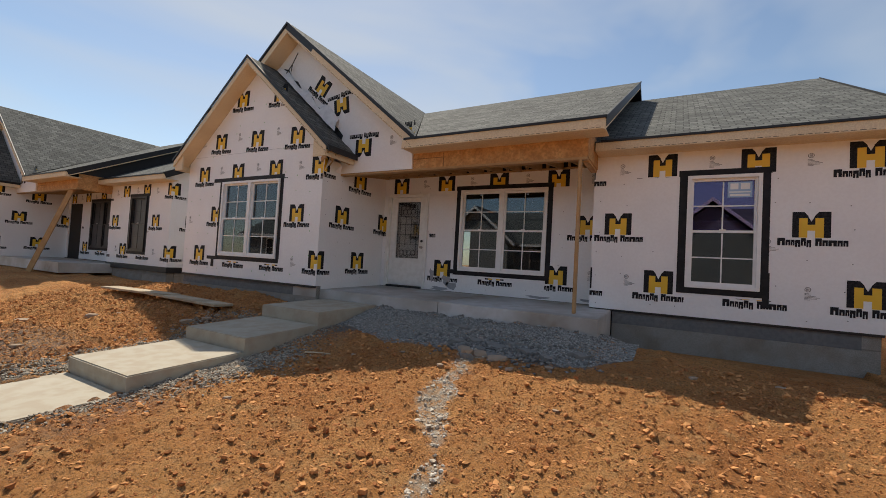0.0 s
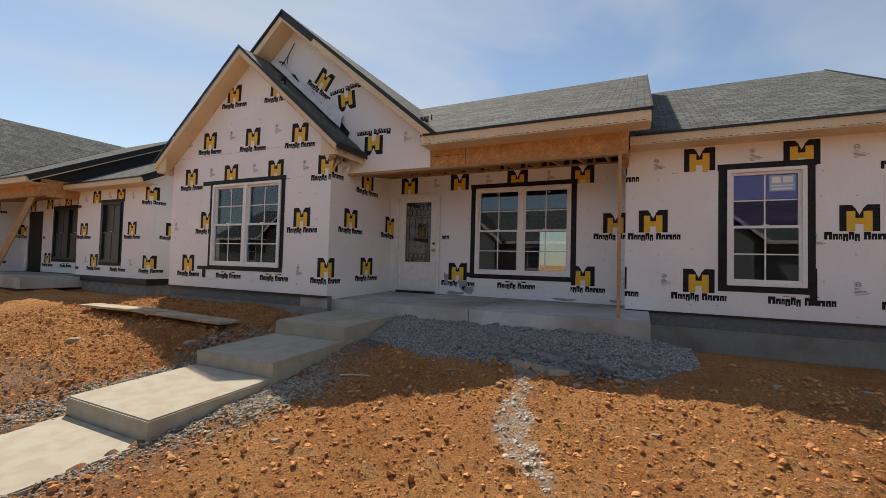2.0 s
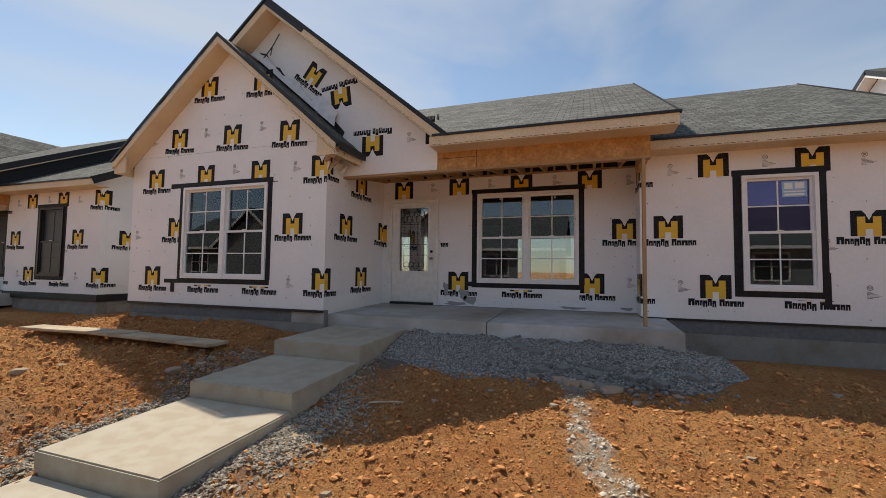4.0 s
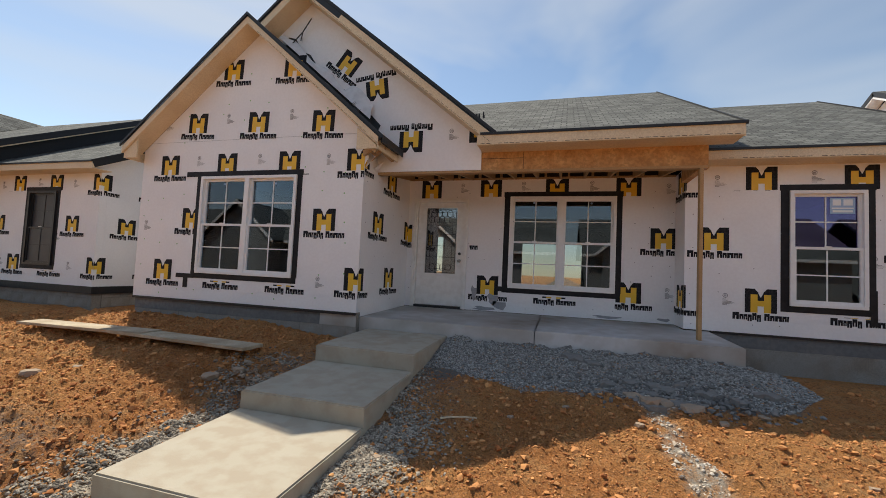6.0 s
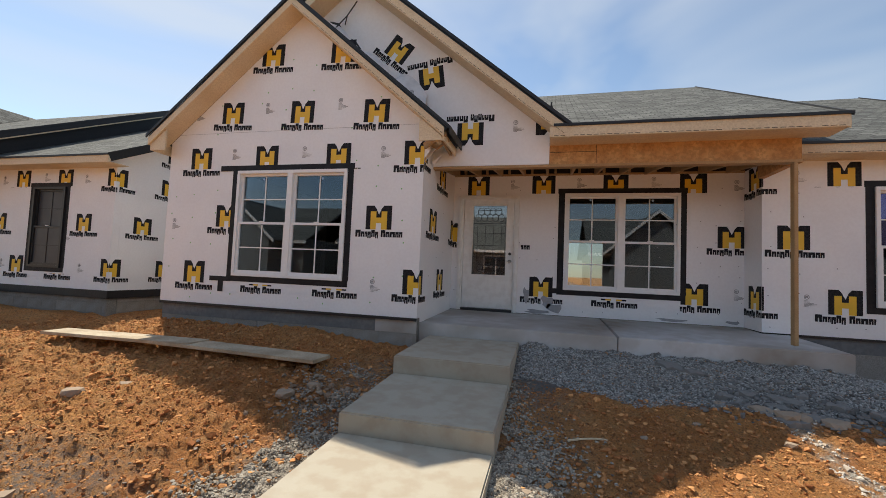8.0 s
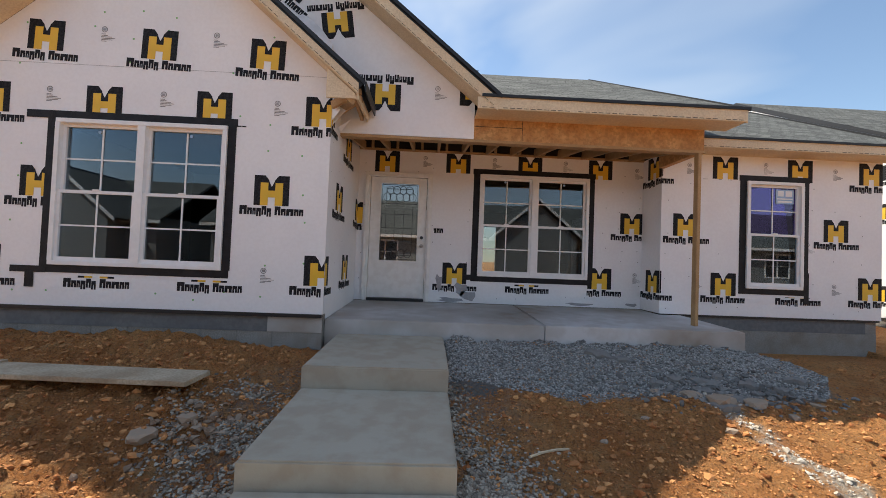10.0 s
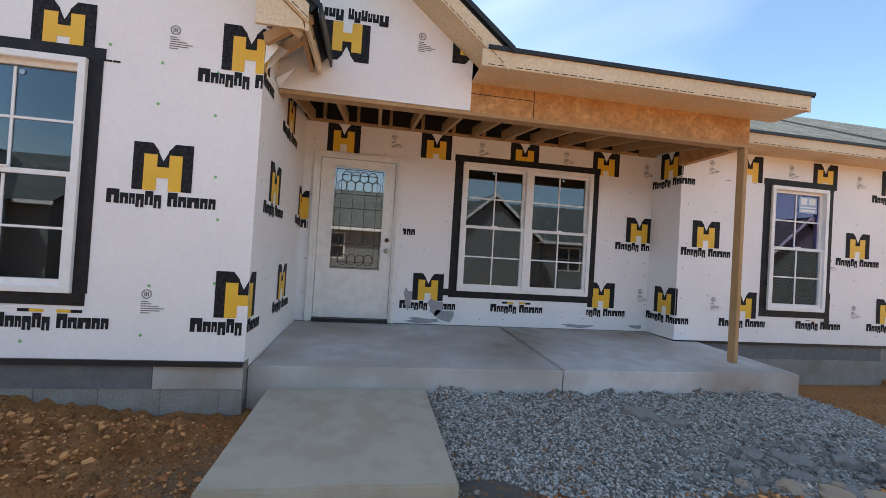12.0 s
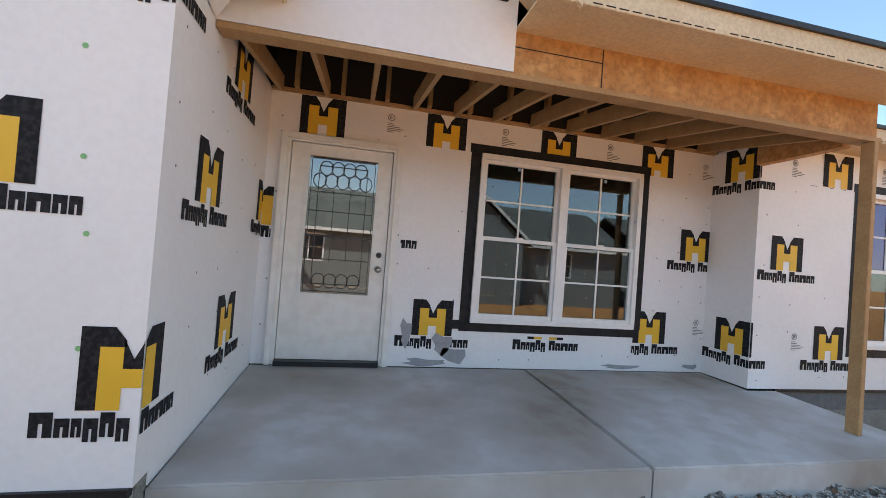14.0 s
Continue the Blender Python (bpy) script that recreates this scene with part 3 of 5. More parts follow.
def make_ground():
    xs, ys = axis_lines(-900, 900, -11.0, 4.5, 0.034), axis_lines(-900, 1500, 0.9, 6.6, 0.03)
    X, Y = np.meshgrid(xs, ys)
    fade = step01(60 - np.hypot(X, Y), 0, 30)
    Z = np.where(fade > 0, height(X, Y), base_height(X, Y))
    under = (X > -4.5) & (X < -3.33) & (Y > -5) & (Y < 6.6)
    Z = np.where(under, np.interp(Y, [-6, 0, 2.4, 2.7, 3.75, 3.95, 5.0, 5.2, 6.5], [-0.6, -0.2, -0.12, 0.02, 0.05, 0.1, 0.25, 0.35, 0.4]) - 0.08, Z)
    Z = np.where((Y > 6.7) & (Y < 8.4) & (X > -9) & (X < 3.6), 0.3, Z)
    verts = np.stack([X, Y, Z], -1).reshape(-1, 3) * K
    nx, ny = len(xs), len(ys)
    i = np.arange((ny - 1) * nx).reshape(ny - 1, nx)[:, :-1].ravel()
    faces = np.stack([i, i + 1, i + nx + 1, i + nx], 1)
    me = bpy.data.meshes.new("ground")
    me.from_pydata(verts.tolist(), [], faces.tolist())
    lime = me.attributes.new("lime", "FLOAT", "POINT")
    lime.data.foreach_set("value", lime_mask(X, Y).ravel().astype(np.float32))
    gr = near_walk(X, Y) * (0.5 + 1.2 * lattice(X, Y, 0.5, 12)) * 1.3 * (Y < 6) + 0.9 * step01(-X, 5.2, 6.0) * step01(8.5 + X, 0, 1) * step01(Y, 1.2, 2.2) * step01(3.5 - Y, 0, 0.7)
    gr = np.maximum(np.clip(gr, 0, 1), 3 * step01(X, -3.35, -3.2) * step01(0.9 + 0.5 * lattice(X, Y, 0.3, 7) - X, 0, 0.5) * step01(Y - 0.9 * np.maximum(0, X - 0.2) + 0.5 * lattice(X, Y, 0.5, 8), 5.15, 5.5))
    g2 = me.attributes.new("gravelly", "FLOAT", "POINT")
    g2.data.foreach_set("value", np.clip(gr, 0, 3).ravel().astype(np.float32))
    me.materials.append(EARTH)
    me.shade_smooth()
    return tagged(new("ground", me), "bare lumpy red clay soil sloping up to the house", "ground", kind="structure")


def lumps(name, label, count, place, size, mat, seed, squash=0.65, category="stones"):
    """Many angular lumps joined into one mesh. place(rng) -> (x, y); size(rng) -> radius."""
    rng = random.Random(seed)
    t = (1 + 5 ** 0.5) / 2
    ico = np.array([(-1, t, 0), (1, t, 0), (-1, -t, 0), (1, -t, 0), (0, -1, t), (0, 1, t), (0, -1, -t), (0, 1, -t), (t, 0, -1), (t, 0, 1), (-t, 0, -1), (-t, 0, 1)]) / 1.9
    tri = np.array([(0, 11, 5), (0, 5, 1), (0, 1, 7), (0, 7, 10), (0, 10, 11), (1, 5, 9), (5, 11, 4), (11, 10, 2), (10, 7, 6), (7, 1, 8), (3, 9, 4), (3, 4, 2), (3, 2, 6), (3, 6, 8), (3, 8, 9), (4, 9, 5), (2, 4, 11), (6, 2, 10), (8, 6, 7), (9, 8, 1)])
    nr = np.random.RandomState(seed)
    spots = [(p, size(rng)) for p in (place(rng) for _ in range(count)) if p is not None]
    n = len(spots)
    xy, r = np.array([p for p, _ in spots]), np.array([q for _, q in spots])
    centre = np.column_stack([xy, height(xy[:, 0], xy[:, 1]) + r * 0.25])
    sizes = np.column_stack([np.ones(n), 0.6 + 0.5 * nr.rand(n), squash * (0.7 + 0.5 * nr.rand(n))])
    pts = ico[None] * (1 + 0.5 * (nr.rand(n, 12, 1) - 0.5) * 2) * r[:, None, None] * sizes[:, None]
    a, c = nr.uniform(0, 6.28, n)[:, None], nr.uniform(-0.4, 0.4, n)[:, None]
    x, y, z = pts[..., 0], pts[..., 1], pts[..., 2]
    y, z = y * np.cos(c) - z * np.sin(c), y * np.sin(c) + z * np.cos(c)
    x, y = x * np.cos(a) - y * np.sin(a), x * np.sin(a) + y * np.cos(a)
    verts = (np.stack([x, y, z], -1) + centre[:, None]).reshape(-1, 3) * K
    faces = (tri[None] + 12 * np.arange(n)[:, None, None]).reshape(-1, 3)
    me = bpy.data.meshes.new(name)
    me.from_pydata(verts.tolist(), [], faces.tolist())
    me.materials.append(mat)
    return tagged(new(name, me), label, category, kind="stuff")


def on_ground(x, y):
    """A lump's place; lumps() finds its height."""
    return (x, y)


make_ground()


def clod_place(rng):
    y = 0.4 + 6.0 * rng.random() ** 0.8
    x = rng.uniform(-11, 4.5)
    if -4.62 < x < -3.2 or (x > -3.3 and x < 1.3 and y > 5.3):
        return None
    if x > -4 and rng.random() < 0.2:
        return None
    if y > 6.2 or (-1.4 < x < 0.8 and float(lime_mask(np.array(x), np.array(y))) > 0.5):
        return None
    return on_ground(x, y)


lumps("clay_clods", "crumbled red clay clods strewn over the bare yard", 80000, clod_place, lambda r: 0.0035 + 0.008 * r.random() + 0.026 * r.random() ** 14, CLOD, 11, category="clods")


def lime_place(rng):
    """Pale crumbs along the lime spill."""
    x, y = rng.uniform(-1.3, 0.7), rng.uniform(0.8, 5.4)
    return on_ground(x, y) if float(lime_mask(np.array(x), np.array(y))) > 0.35 else None


PALE = ramp_material("pale_lime", lambda n, l, b: lump_nodes(n, l, b, (0.42, 0.34, 0.26), (0.68, 0.63, 0.55)))
lumps("lime_crumbs", "pale lime and mortar crumbs spilled in a streak over the clay", 9000, lime_place, lambda r: 0.004 + 0.008 * r.random() + 0.02 * r.random() ** 8, PALE, 12, category="rubble")


def bank_place(rng):
    """The gravel bank along the porch slab's foot."""
    x = rng.uniform(-3.3, 1.0)
    edge = 5.35 + 0.5 * float(lattice(np.array(x), np.array(1.0), 0.5, 8)) + (max(0, x - 0.2)) * 0.9
    y = rng.uniform(edge, 6.5) if x < 0.5 else rng.uniform(edge, 6.9)
    return on_ground(x, y)


lumps("porch_gravel", "crushed grey limestone gravel banked against the porch slab", 32000, bank_place, lambda r: 0.006 + 0.007 * r.random(), STONES, 13, category="gravel")


def flank_place(rng):
    """Spilled gravel along both sides of the walk, thickest in a few heaps."""
    k = rng.random()
    if k < 0.30:
        x, y = -3.27 + abs(rng.gauss(0, 0.27)), rng.gauss(3.7, 0.42)
    elif k < 0.38:
        x, y = -3.27 + abs(rng.gauss(0, 0.12)), rng.uniform(0.9, 5.4)
    elif k < 0.72:
        x, y = -4.57 - abs(rng.gauss(0, 0.28)), rng.gauss(3.3, 0.38)
    elif k < 0.88:
        x, y = -4.57 - abs(rng.gauss(0, 0.42)), rng.gauss(2.2, 0.6)
    else:
        x, y = -4.95 - rng.gauss(0, 0.22), rng.gauss(4.6, 0.3)
    if not 0.9 < y < 5.4 or -4.56 < x < -3.27 or float(lattice(np.array(x), np.array(y), 0.3, 21)) < -0.25:
        return None
    return on_ground(x, y)


lumps("walk_gravel", "spilled grey gravel lying along the concrete walk", 21000, flank_place, lambda r: 0.007 + 0.011 * r.random(), DUSTY, 14, category="gravel")


# ---- concrete: walk and porch slab ----
def walk_step(y0, y1, top0, top1, name="walk_step"):
    bm = bmesh.new()
    pts = [(y0, -0.6), (y1, -0.6), (y1, top1), (y0, top0)]
    prism(bm, pts, "x", -4.55, -3.27)
    es = [e for e in bm.edges if all(v.co.z > -0.5 for v in e.verts)]
    bmesh.ops.bevel(bm, geom=es, offset=0.012, segments=2, affect="EDGES")
    ob = part(name, bm, WALK)
    return tagged(ob, "pale concrete walk step with rounded edges, dusty with red clay", "walk", "walk steps", kind="structure")


walk_step(5.08, 6.495, 0.625, 0.655)
walk_step(3.86, 5.077, 0.39, 0.435)
walk_step(2.58, 3.857, 0.185, 0.225)
walk_step(-3.5, 2.577, -0.12, 0.01)

bm = bmesh.new()
prism(bm, [(6.5, 0.3), (8.415, 0.3), (8.415, 0.875), (6.5, 0.825)], "x", -4.709, -2.026)
es = [e for e in bm.edges if all(v.co.z > 0.5 for v in e.verts)]
bmesh.ops.bevel(bm, geom=es, offset=0.012, segments=2, affect="EDGES")
slab = tagged(part("porch_slab", bm, CONCRETE), "grey poured concrete porch slab with a control joint", "porch", kind="structure")
bm = bmesh.new()
prism(bm, [(6.5, 0.3), (7.835, 0.3), (7.835, 0.865), (6.5, 0.825)], "x", -2.014, 0.51)
es = [e for e in bm.edges if all(v.co.z > 0.5 for v in e.verts)]
bmesh.ops.bevel(bm, geom=es, offset=0.012, segments=2, affect="EDGES")
prism(bm, [(7.836, 0.3), (8.415, 0.3), (8.415, 0.875), (7.836, 0.865)], "x", -2.014, 0.155)
part("slab_half", bm, CONCRETE, slab)


# ---- the house under construction ----
def rows_of(xs, z):
    return [(x, z) for x in xs]


def house(ox, oy, oz, parent=None, near=True):
    """All of a house of this type, shifted by (ox, oy, oz). near: the one whose walk we follow."""
    pieces = []
    kind = "structure" if parent is None else ""

    def sh(ob, label="", category=""):
        """Shift a mesh drawn in the first house's place."""
        ob.location = ob.location + (Vector((ox, oy, oz)) * K if parent is None else Vector())
        if parent is None:
            tagged(ob, label, category, kind="structure")
        else:
            tagged(ob, label)
        return ob

    wall_label = "white printed foam sheathing boards nailed over the wall framing"
    # bay wall with its gable
    b = pierced(bmesh.new(), -9.28, -4.71, 0.89, 3.45, 6.375, 6.52, [(-7.87, -5.91, 1.365, 3.07)])
    prism(b, [(-9.28, 3.45), (-4.71, 3.45), (-4.71, 3.72), (-6.85, 5.57), (-9.28, 3.576)], "y", 6.375, 6.52)
    bay = sh(part("wall_bay", b, FOAM, parent), wall_label + ", gable above", "wall")
    g1, g2 = (-8.63, -7.355, -6.085, -4.81), (-8.05, -6.71, -5.37)
    emblems(bay, rows_of((-8.62, -7.33, -6.04, -4.745), 1.40) + rows_of(g2, 2.33) + rows_of(g1, 3.295), 6.375, -9.28, -4.71, holes=[(-7.87, -5.91, 1.365, 3.07)])
    # the gable's board hangs a little askew
    emblems(bay, [(-8.06, 4.048), (-6.757, 4.002), (-5.49, 3.955), (-7.355, 4.974), (-6.10, 4.93)], 6.375, -9.28, -4.71, tilt=2)
    small_prints(bay, [(-9.1, 2.2), (-7.4, 4.1), (-6.1, 4.1), (-5.35, 3.32), (-5.42, 1.33), (-4.95, 4.15), (-8.75, 4.05), (-6.68, 3.36), (-7.98, 3.36)], 6.375)
    if near:
        seam = boxed(-9.1, -4.74, 6.3725, 6.375, 3.715, 3.718)
        sh(part("board_seam", seam, STAIN, parent), "thin seam between two foam boards", "seam")
        hb = (-8.05, -5.8, 1.25, 3.2)
        caps("green_caps", bay, 6.3725, [(-9.2, -4.74, 0.95, 3.6, *hb), (-8.4, -5.3, 3.6, 4.3), (-7.5, -6.2, 4.3, 5.0)], 0.42, GREEN, r=0.013)
    # bay side wall
    b = boxed(-4.855, -4.71, 6.52, 8.42, 0.82, 3.42)
    side = sh(part("wall_bay_side", b, FOAM, parent), wall_label, "wall")
    emblems(side, [(6.345, 1.40), (6.345, 3.34), (6.99, 2.36), (7.55, 1.43), (7.50, 3.19), (8.41, 2.36)], -4.71, 6.38, 8.42, side=90)
    if near:
        caps("dark_caps", side, -4.7075, [(6.42, 8.36, 0.95, 3.4)], 0.4, GREY_INK, side=90, seed=5, r=0.008)
    # wall behind the porch
    b = pierced(bmesh.new(), -4.71, 0.16, 0.88, 3.42, 8.42, 8.57, [(-4.56, -3.49, 0.88, 3.02), (-2.66, -0.78, 1.34, 3.07)])
    entry = sh(part("wall_entry", b, FOAM, parent), wall_label, "wall")
    emblems(entry, rows_of((-4.24, -3.04, -1.81, -0.59), 3.22) + rows_of((-4.75, -3.64, -2.4, -1.2, -0.02), 2.33) + rows_of((-4.24, -3.04, -1.81, -0.56), 1.37), 8.42, -4.71, 0.16, ztop=3.40, holes=[(-4.62, -3.42, 0.88, 3.03), (-2.66, -0.78, 1.34, 3.07)])
    small_prints(entry, [(-3.6, 3.25), (-2.42, 3.27), (-1.2, 3.27), (0.05, 1.4), (0.05, 3.2)], 8.42)
    if near:
        caps("dark_caps", entry, 8.4175, [(-4.7, 0.12, 0.92, 3.38, -4.6, -3.45, 0, 3.05), ], 0.3, GREY_INK, seed=6, r=0.008)
        e2 = bmesh.new()
        for cx, cz, w, h, n in ((-3.30, 1.22, 0.07, 0.17, 9), (-2.93, 1.12, 0.13, 0.13, 9), (-2.8, 1.0, 0.16, 0.12, 8), (-3.1, 0.93, 0.25, 0.045, 10), (-0.9, 0.925, 0.3, 0.03, 9), (0.0, 0.94, 0.12, 0.04, 8)):
            vs = [e2.verts.new((cx + w * math.cos(k * 6.283 / n) * (0.8 + 0.35 * math.sin(k * 2.3)), 8.4165, cz + h * math.sin(k * 6.283 / n) * (0.8 + 0.3 * math.cos(k * 1.7)))) for k in range(n)]
            e2.faces.new(vs)
        sh(part("mortar_smear", e2, STAIN, parent), "grey mortar smears on the foam boards", "stain")
    # wing wall and the short return beside the porch
    b = pierced(bmesh.new(), 0.16, 3.79, 0.88, 3.48, 7.84, 7.99, [(1.54, 2.47, 1.325, 3.035)])
    wing = sh(part("wall_wing", b, FOAM, parent), wall_label, "wall")
    emblems(wing, rows_of((-0.03, 1.185, 2.415, 3.60 if near else 3.78), 3.225) + rows_of((0.56, 1.8, 3.02), 2.29) + rows_of((-0.02, 1.184, 2.40, 3.60 if near else 3.78), 1.375), 7.84, 0.16, 3.79, holes=[(1.54, 2.47, 1.325, 3.035)])
    small_prints(wing, [(0.72, 1.38), (0.6, 3.2), (1.85, 3.25), (3.0, 3.2), (3.0, 1.35), (2.55, 2.0)], 7.84)
    if near:
        caps("dark_caps", wing, 7.8375, [(0.2, 3.76, 0.92, 3.45, 1.4, 2.6, 1.2, 3.15)], 0.4, GREY_INK, seed=7, r=0.008)
    ret = sh(part("wall_return", boxed(0.16, 0.305, 7.99, 8.42, 0.88, 3.42), FOAM, parent), wall_label, "wall")
    emblems(ret, [(8.05, 3.225), (8.05, 1.375)], 0.16, 7.84, 8.42, side=-90)
    right = sh(part("wall_right", boxed(3.645, 3.79, 7.992, 17.0, 0.88, 3.48), FOAM, parent), wall_label, "wall")
    emblems(right, [(y, z) for i, z in enumerate((1.375, 2.29, 3.225)) for y in np.arange(7.87 + 0.61 * (i % 2), 16.5, 1.2)] + [(9.18, 3.98)], 3.79, 7.84, 17, side=90)
    b = prism(bmesh.new(), [(7.6, 3.48), (17.0, 3.48), (12.4, 5.93)], "x", 3.66, 3.79)
    sh(part("wall_right_gable", b, FOAM, parent), wall_label, "wall")
    left = sh(part("wall_left", boxed(-9.28, -9.135, 6.52, 17.0, 0.89, 3.45), FOAM, parent), wall_label, "wall")
    back = pierced(bmesh.new(), -9.135, 3.645, 0.88, 3.45, 16.85, 17.0, [(-8.2, -6.4, 1.3, 3.0), (-3.2, -1.0, 0.95, 2.9)])
    sh(part("wall_back", back, FOAM, parent), wall_label, "wall")
    # big gable wall above the porch
    b = bmesh.new()
    prism(b, [(-4.71, 3.205), (-2.95, 3.205), (-2.95, 3.72), (-6.2, 6.38), (-9.28, 3.86), (-9.28, 3.6)], "y", 6.86, 6.98)
    gable = sh(part("wall_gable", b, FOAM, parent), wall_label + ", some hung upside down", "wall")
    for x, z, tl in ((-5.37, 5.15, 38), (-4.80, 4.63, 172), (-4.14, 3.70, 180)):
        ob = new("printed_emblem", EMBLEM)
        ob.parent = gable
        ob.matrix_basis = spot(x, 6.86, z, 0, tl)
    ob = new("printed_emblem", clipped_emblem(-0.03, 0.21))
    ob.parent = gable
    ob.matrix_basis = spot(-2.95, 6.86, 3.82, 0, 180)
    small_prints(gable, [(-3.45, 3.8)], 6.86)
    # floor, ceiling and a partition, seen through the windows; boards near-black for room shade
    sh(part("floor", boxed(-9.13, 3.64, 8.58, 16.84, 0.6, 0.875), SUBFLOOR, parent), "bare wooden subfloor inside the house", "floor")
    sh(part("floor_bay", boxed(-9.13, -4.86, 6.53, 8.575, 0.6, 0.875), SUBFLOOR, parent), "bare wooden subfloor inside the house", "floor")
    sh(part("ceiling", boxed(-9.13, 3.64, 8.58, 16.84, 3.42, 3.45), DARK_DRYWALL, parent), "near-black ceiling board with the dim room shade in its colour", "ceiling")
    sh(part("ceiling_bay", boxed(-9.13, -4.86, 6.53, 8.575, 3.42, 3.45), DARK_DRYWALL, parent), "near-black ceiling board with the dim room shade in its colour", "ceiling")
    if not near:
        # added near-black sheet standing for the dark rooms behind these windows
        part("dark_partition", boxed(-9.1, 3.6, 8.9, 8.95, 0.88, 3.41), DARK, parent)
    if near:
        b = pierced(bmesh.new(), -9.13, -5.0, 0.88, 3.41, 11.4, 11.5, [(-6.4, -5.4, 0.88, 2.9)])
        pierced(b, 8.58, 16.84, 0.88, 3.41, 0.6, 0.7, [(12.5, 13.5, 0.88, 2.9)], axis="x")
        sh(part("dark_partition", b, DARK_DRYWALL, parent), "near-black interior partition board with room shade in its colour", "wall")
    # footings
    for nm, a0, a1, y, zt, zb, sd in (("footing_bay", -9.25, -4.716, 6.41, 0.885, 0.45, 0), ("footing_wing", 0.52, 3.75, 7.88, 0.875, 0.25, 0), ("footing_right", 8.09, 17, 3.75, 0.875, 0.3, 90)):
        sx, sy = (ox, oy) if parent is None else (0, 0)
        sz = oz if parent is None else 0
        pieces += blockwork(nm, (a0 + sx) if sd == 0 else a0 + sy, (a1 + sx) if sd == 0 else a1 + sy, y + (sy if sd == 0 else sx), zt + sz, zb + sz, parent, sd)
    if near:
        sh(part("footing_coat", boxed(-9.245, -5.36, 6.402, 6.409, 0.668, 0.859), COATING, parent), "dark grey damp-proof coating on the footing's top course", "coating")
        sh(part("footing_coat", boxed(-5.355, -4.72, 6.403, 6.409, 0.668, 0.859), CONCRETE, parent), "pale grey mortar coat on the footing's top course", "coating")
        sh(part("footing_coat", boxed(0.525, 3.56, 7.872, 7.879, 0.655, 0.844), COATING, parent), "dark grey damp-proof coating on the footing's top course", "coating")
        sh(part("footing_parge", boxed(0.525, 3.745, 7.873, 7.879, 0.10, 0.652), BLOCK, parent), "grey parged face of the footing", "coating")
    # ---- roof ----
    P = 0.505
    L = math.hypot(1, P)
    upF = (0, 1, P)
    rl = "weathered grey asphalt shingle roof slope"

    def rs(name, pts, eave, up, at, **k):
        o = slope(name, pts, eave, up, at, parent, **k)
        return sh(o, rl, "roof")

    # main slope above the porch; u from x = 0.5 leftwards is negative
    rs("roof_main", [(-3.15, 0), (0, 0), (0, 5.5 * L), (-6.54, 5.5 * L)], (1, 0, 0), upF, (0.5, 6.5, 3.655))
    rs("roof_main_back", [(-9.9, -6.0 * L), (0, -6.0 * L), (0, 0), (-9.9, 0)], (1, 0, 0), (0, -1, P), (0.5, 12.0, 6.432))
    rs("roof_wing", [(-0.75, 0), (3.75, 0), (3.75, 5.0 * L), (-0.75, 5.0 * L)], (1, 0, 0), upF, (0.35, 7.42, 3.575))
    rs("roof_wing_back", [(-0.4, -5.0 * L), (3.75, -5.0 * L), (3.75, 0), (-0.4, 0)], (1, 0, 0), (0, -1, P), (0.35, 12.42, 6.10))
    G = 0.82
    LG = math.hypot(1, G)
    rs("roof_gable_slope", [(0, 0), (5.52, 3.38 * LG), (5.52, 3.53 * LG), (-0.02, 3.53 * LG)], (0, 1, 0), (-1, 0, G), (-2.67, 6.5, 3.675))
    rs("roof_gable_left", [(0, 0), (9.0, 0), (6.0, 3.5 * LG), (0, 3.5 * LG)], (0, 1, 0), (1, 0, G), (-9.7, 6.5, 3.70))
    B = 0.86
    LB = math.hypot(1, B)
    rs("roof_bay_slope", [(0, 0), (0.78, 0), (0.78, 2.56 * LB), (0, 2.56 * LB)], (0, 1, 0), (-1, 0, B), (-4.29, 6.06, 3.54), thick=0.10)
    LC = math.hypot(1, 0.82)
    rs("roof_bay_left", [(0, 0), (0.78, 0), (0.78, 2.58 * LC), (0, 2.58 * LC)], (0, 1, 0), (1, 0, 0.82), (-9.43, 6.06, 3.626), thick=0.10)
    # rake boards, soffits and fascias
    tl = "raw primed wooden trim board"

    def trim(name, b, mat=RAW_TRIM, lab=tl):
        return sh(part(name, b, mat, parent), lab, "trim")

    def raked(x0, z0, x1, z1, y0, y1, d0, d1):
        """A strip in the plane of the gable, d0..d1 below the line."""
        return prism(bmesh.new(), [(x0, z0 - d0), (x1, z1 - d0), (x1, z1 - d1), (x0, z0 - d1)], "y", y0, y1)

    trim("bay_rake", raked(-4.345, 3.57, -6.85, 5.725, 6.045, 6.075, 0.035, 0.155))
    trim("bay_rake_left", raked(-9.42, 3.62, -6.85, 5.725, 6.045, 6.075, 0.035, 0.155))
    trim("bay_soffit", raked(-4.355, 3.565, -6.85, 5.725, 6.076, 6.374, 0.14, 0.155))
    trim("bay_soffit_left", raked(-9.41, 3.63, -6.85, 5.725, 6.076, 6.374, 0.14, 0.155))
    trim("bay_eave", boxed(-4.37, -4.345, 6.08, 6.85, 3.36, 3.47))
    trim("bay_eave_left", boxed(-9.40, -9.37, 6.08, 6.85, 3.38, 3.54))
    bt = bmesh.new()
    prism(bt, [(-4.37, 3.37), (-4.71, 3.37), (-4.71, 3.70), (-4.39, 3.43)], "y", 6.08, 6.11)
    if near:
        prism(bt, [(-9.37, 3.38), (-9.1, 3.38), (-9.1, 3.72), (-9.37, 3.50)], "y", 6.08, 6.11)
    trim("bay_return", bt)
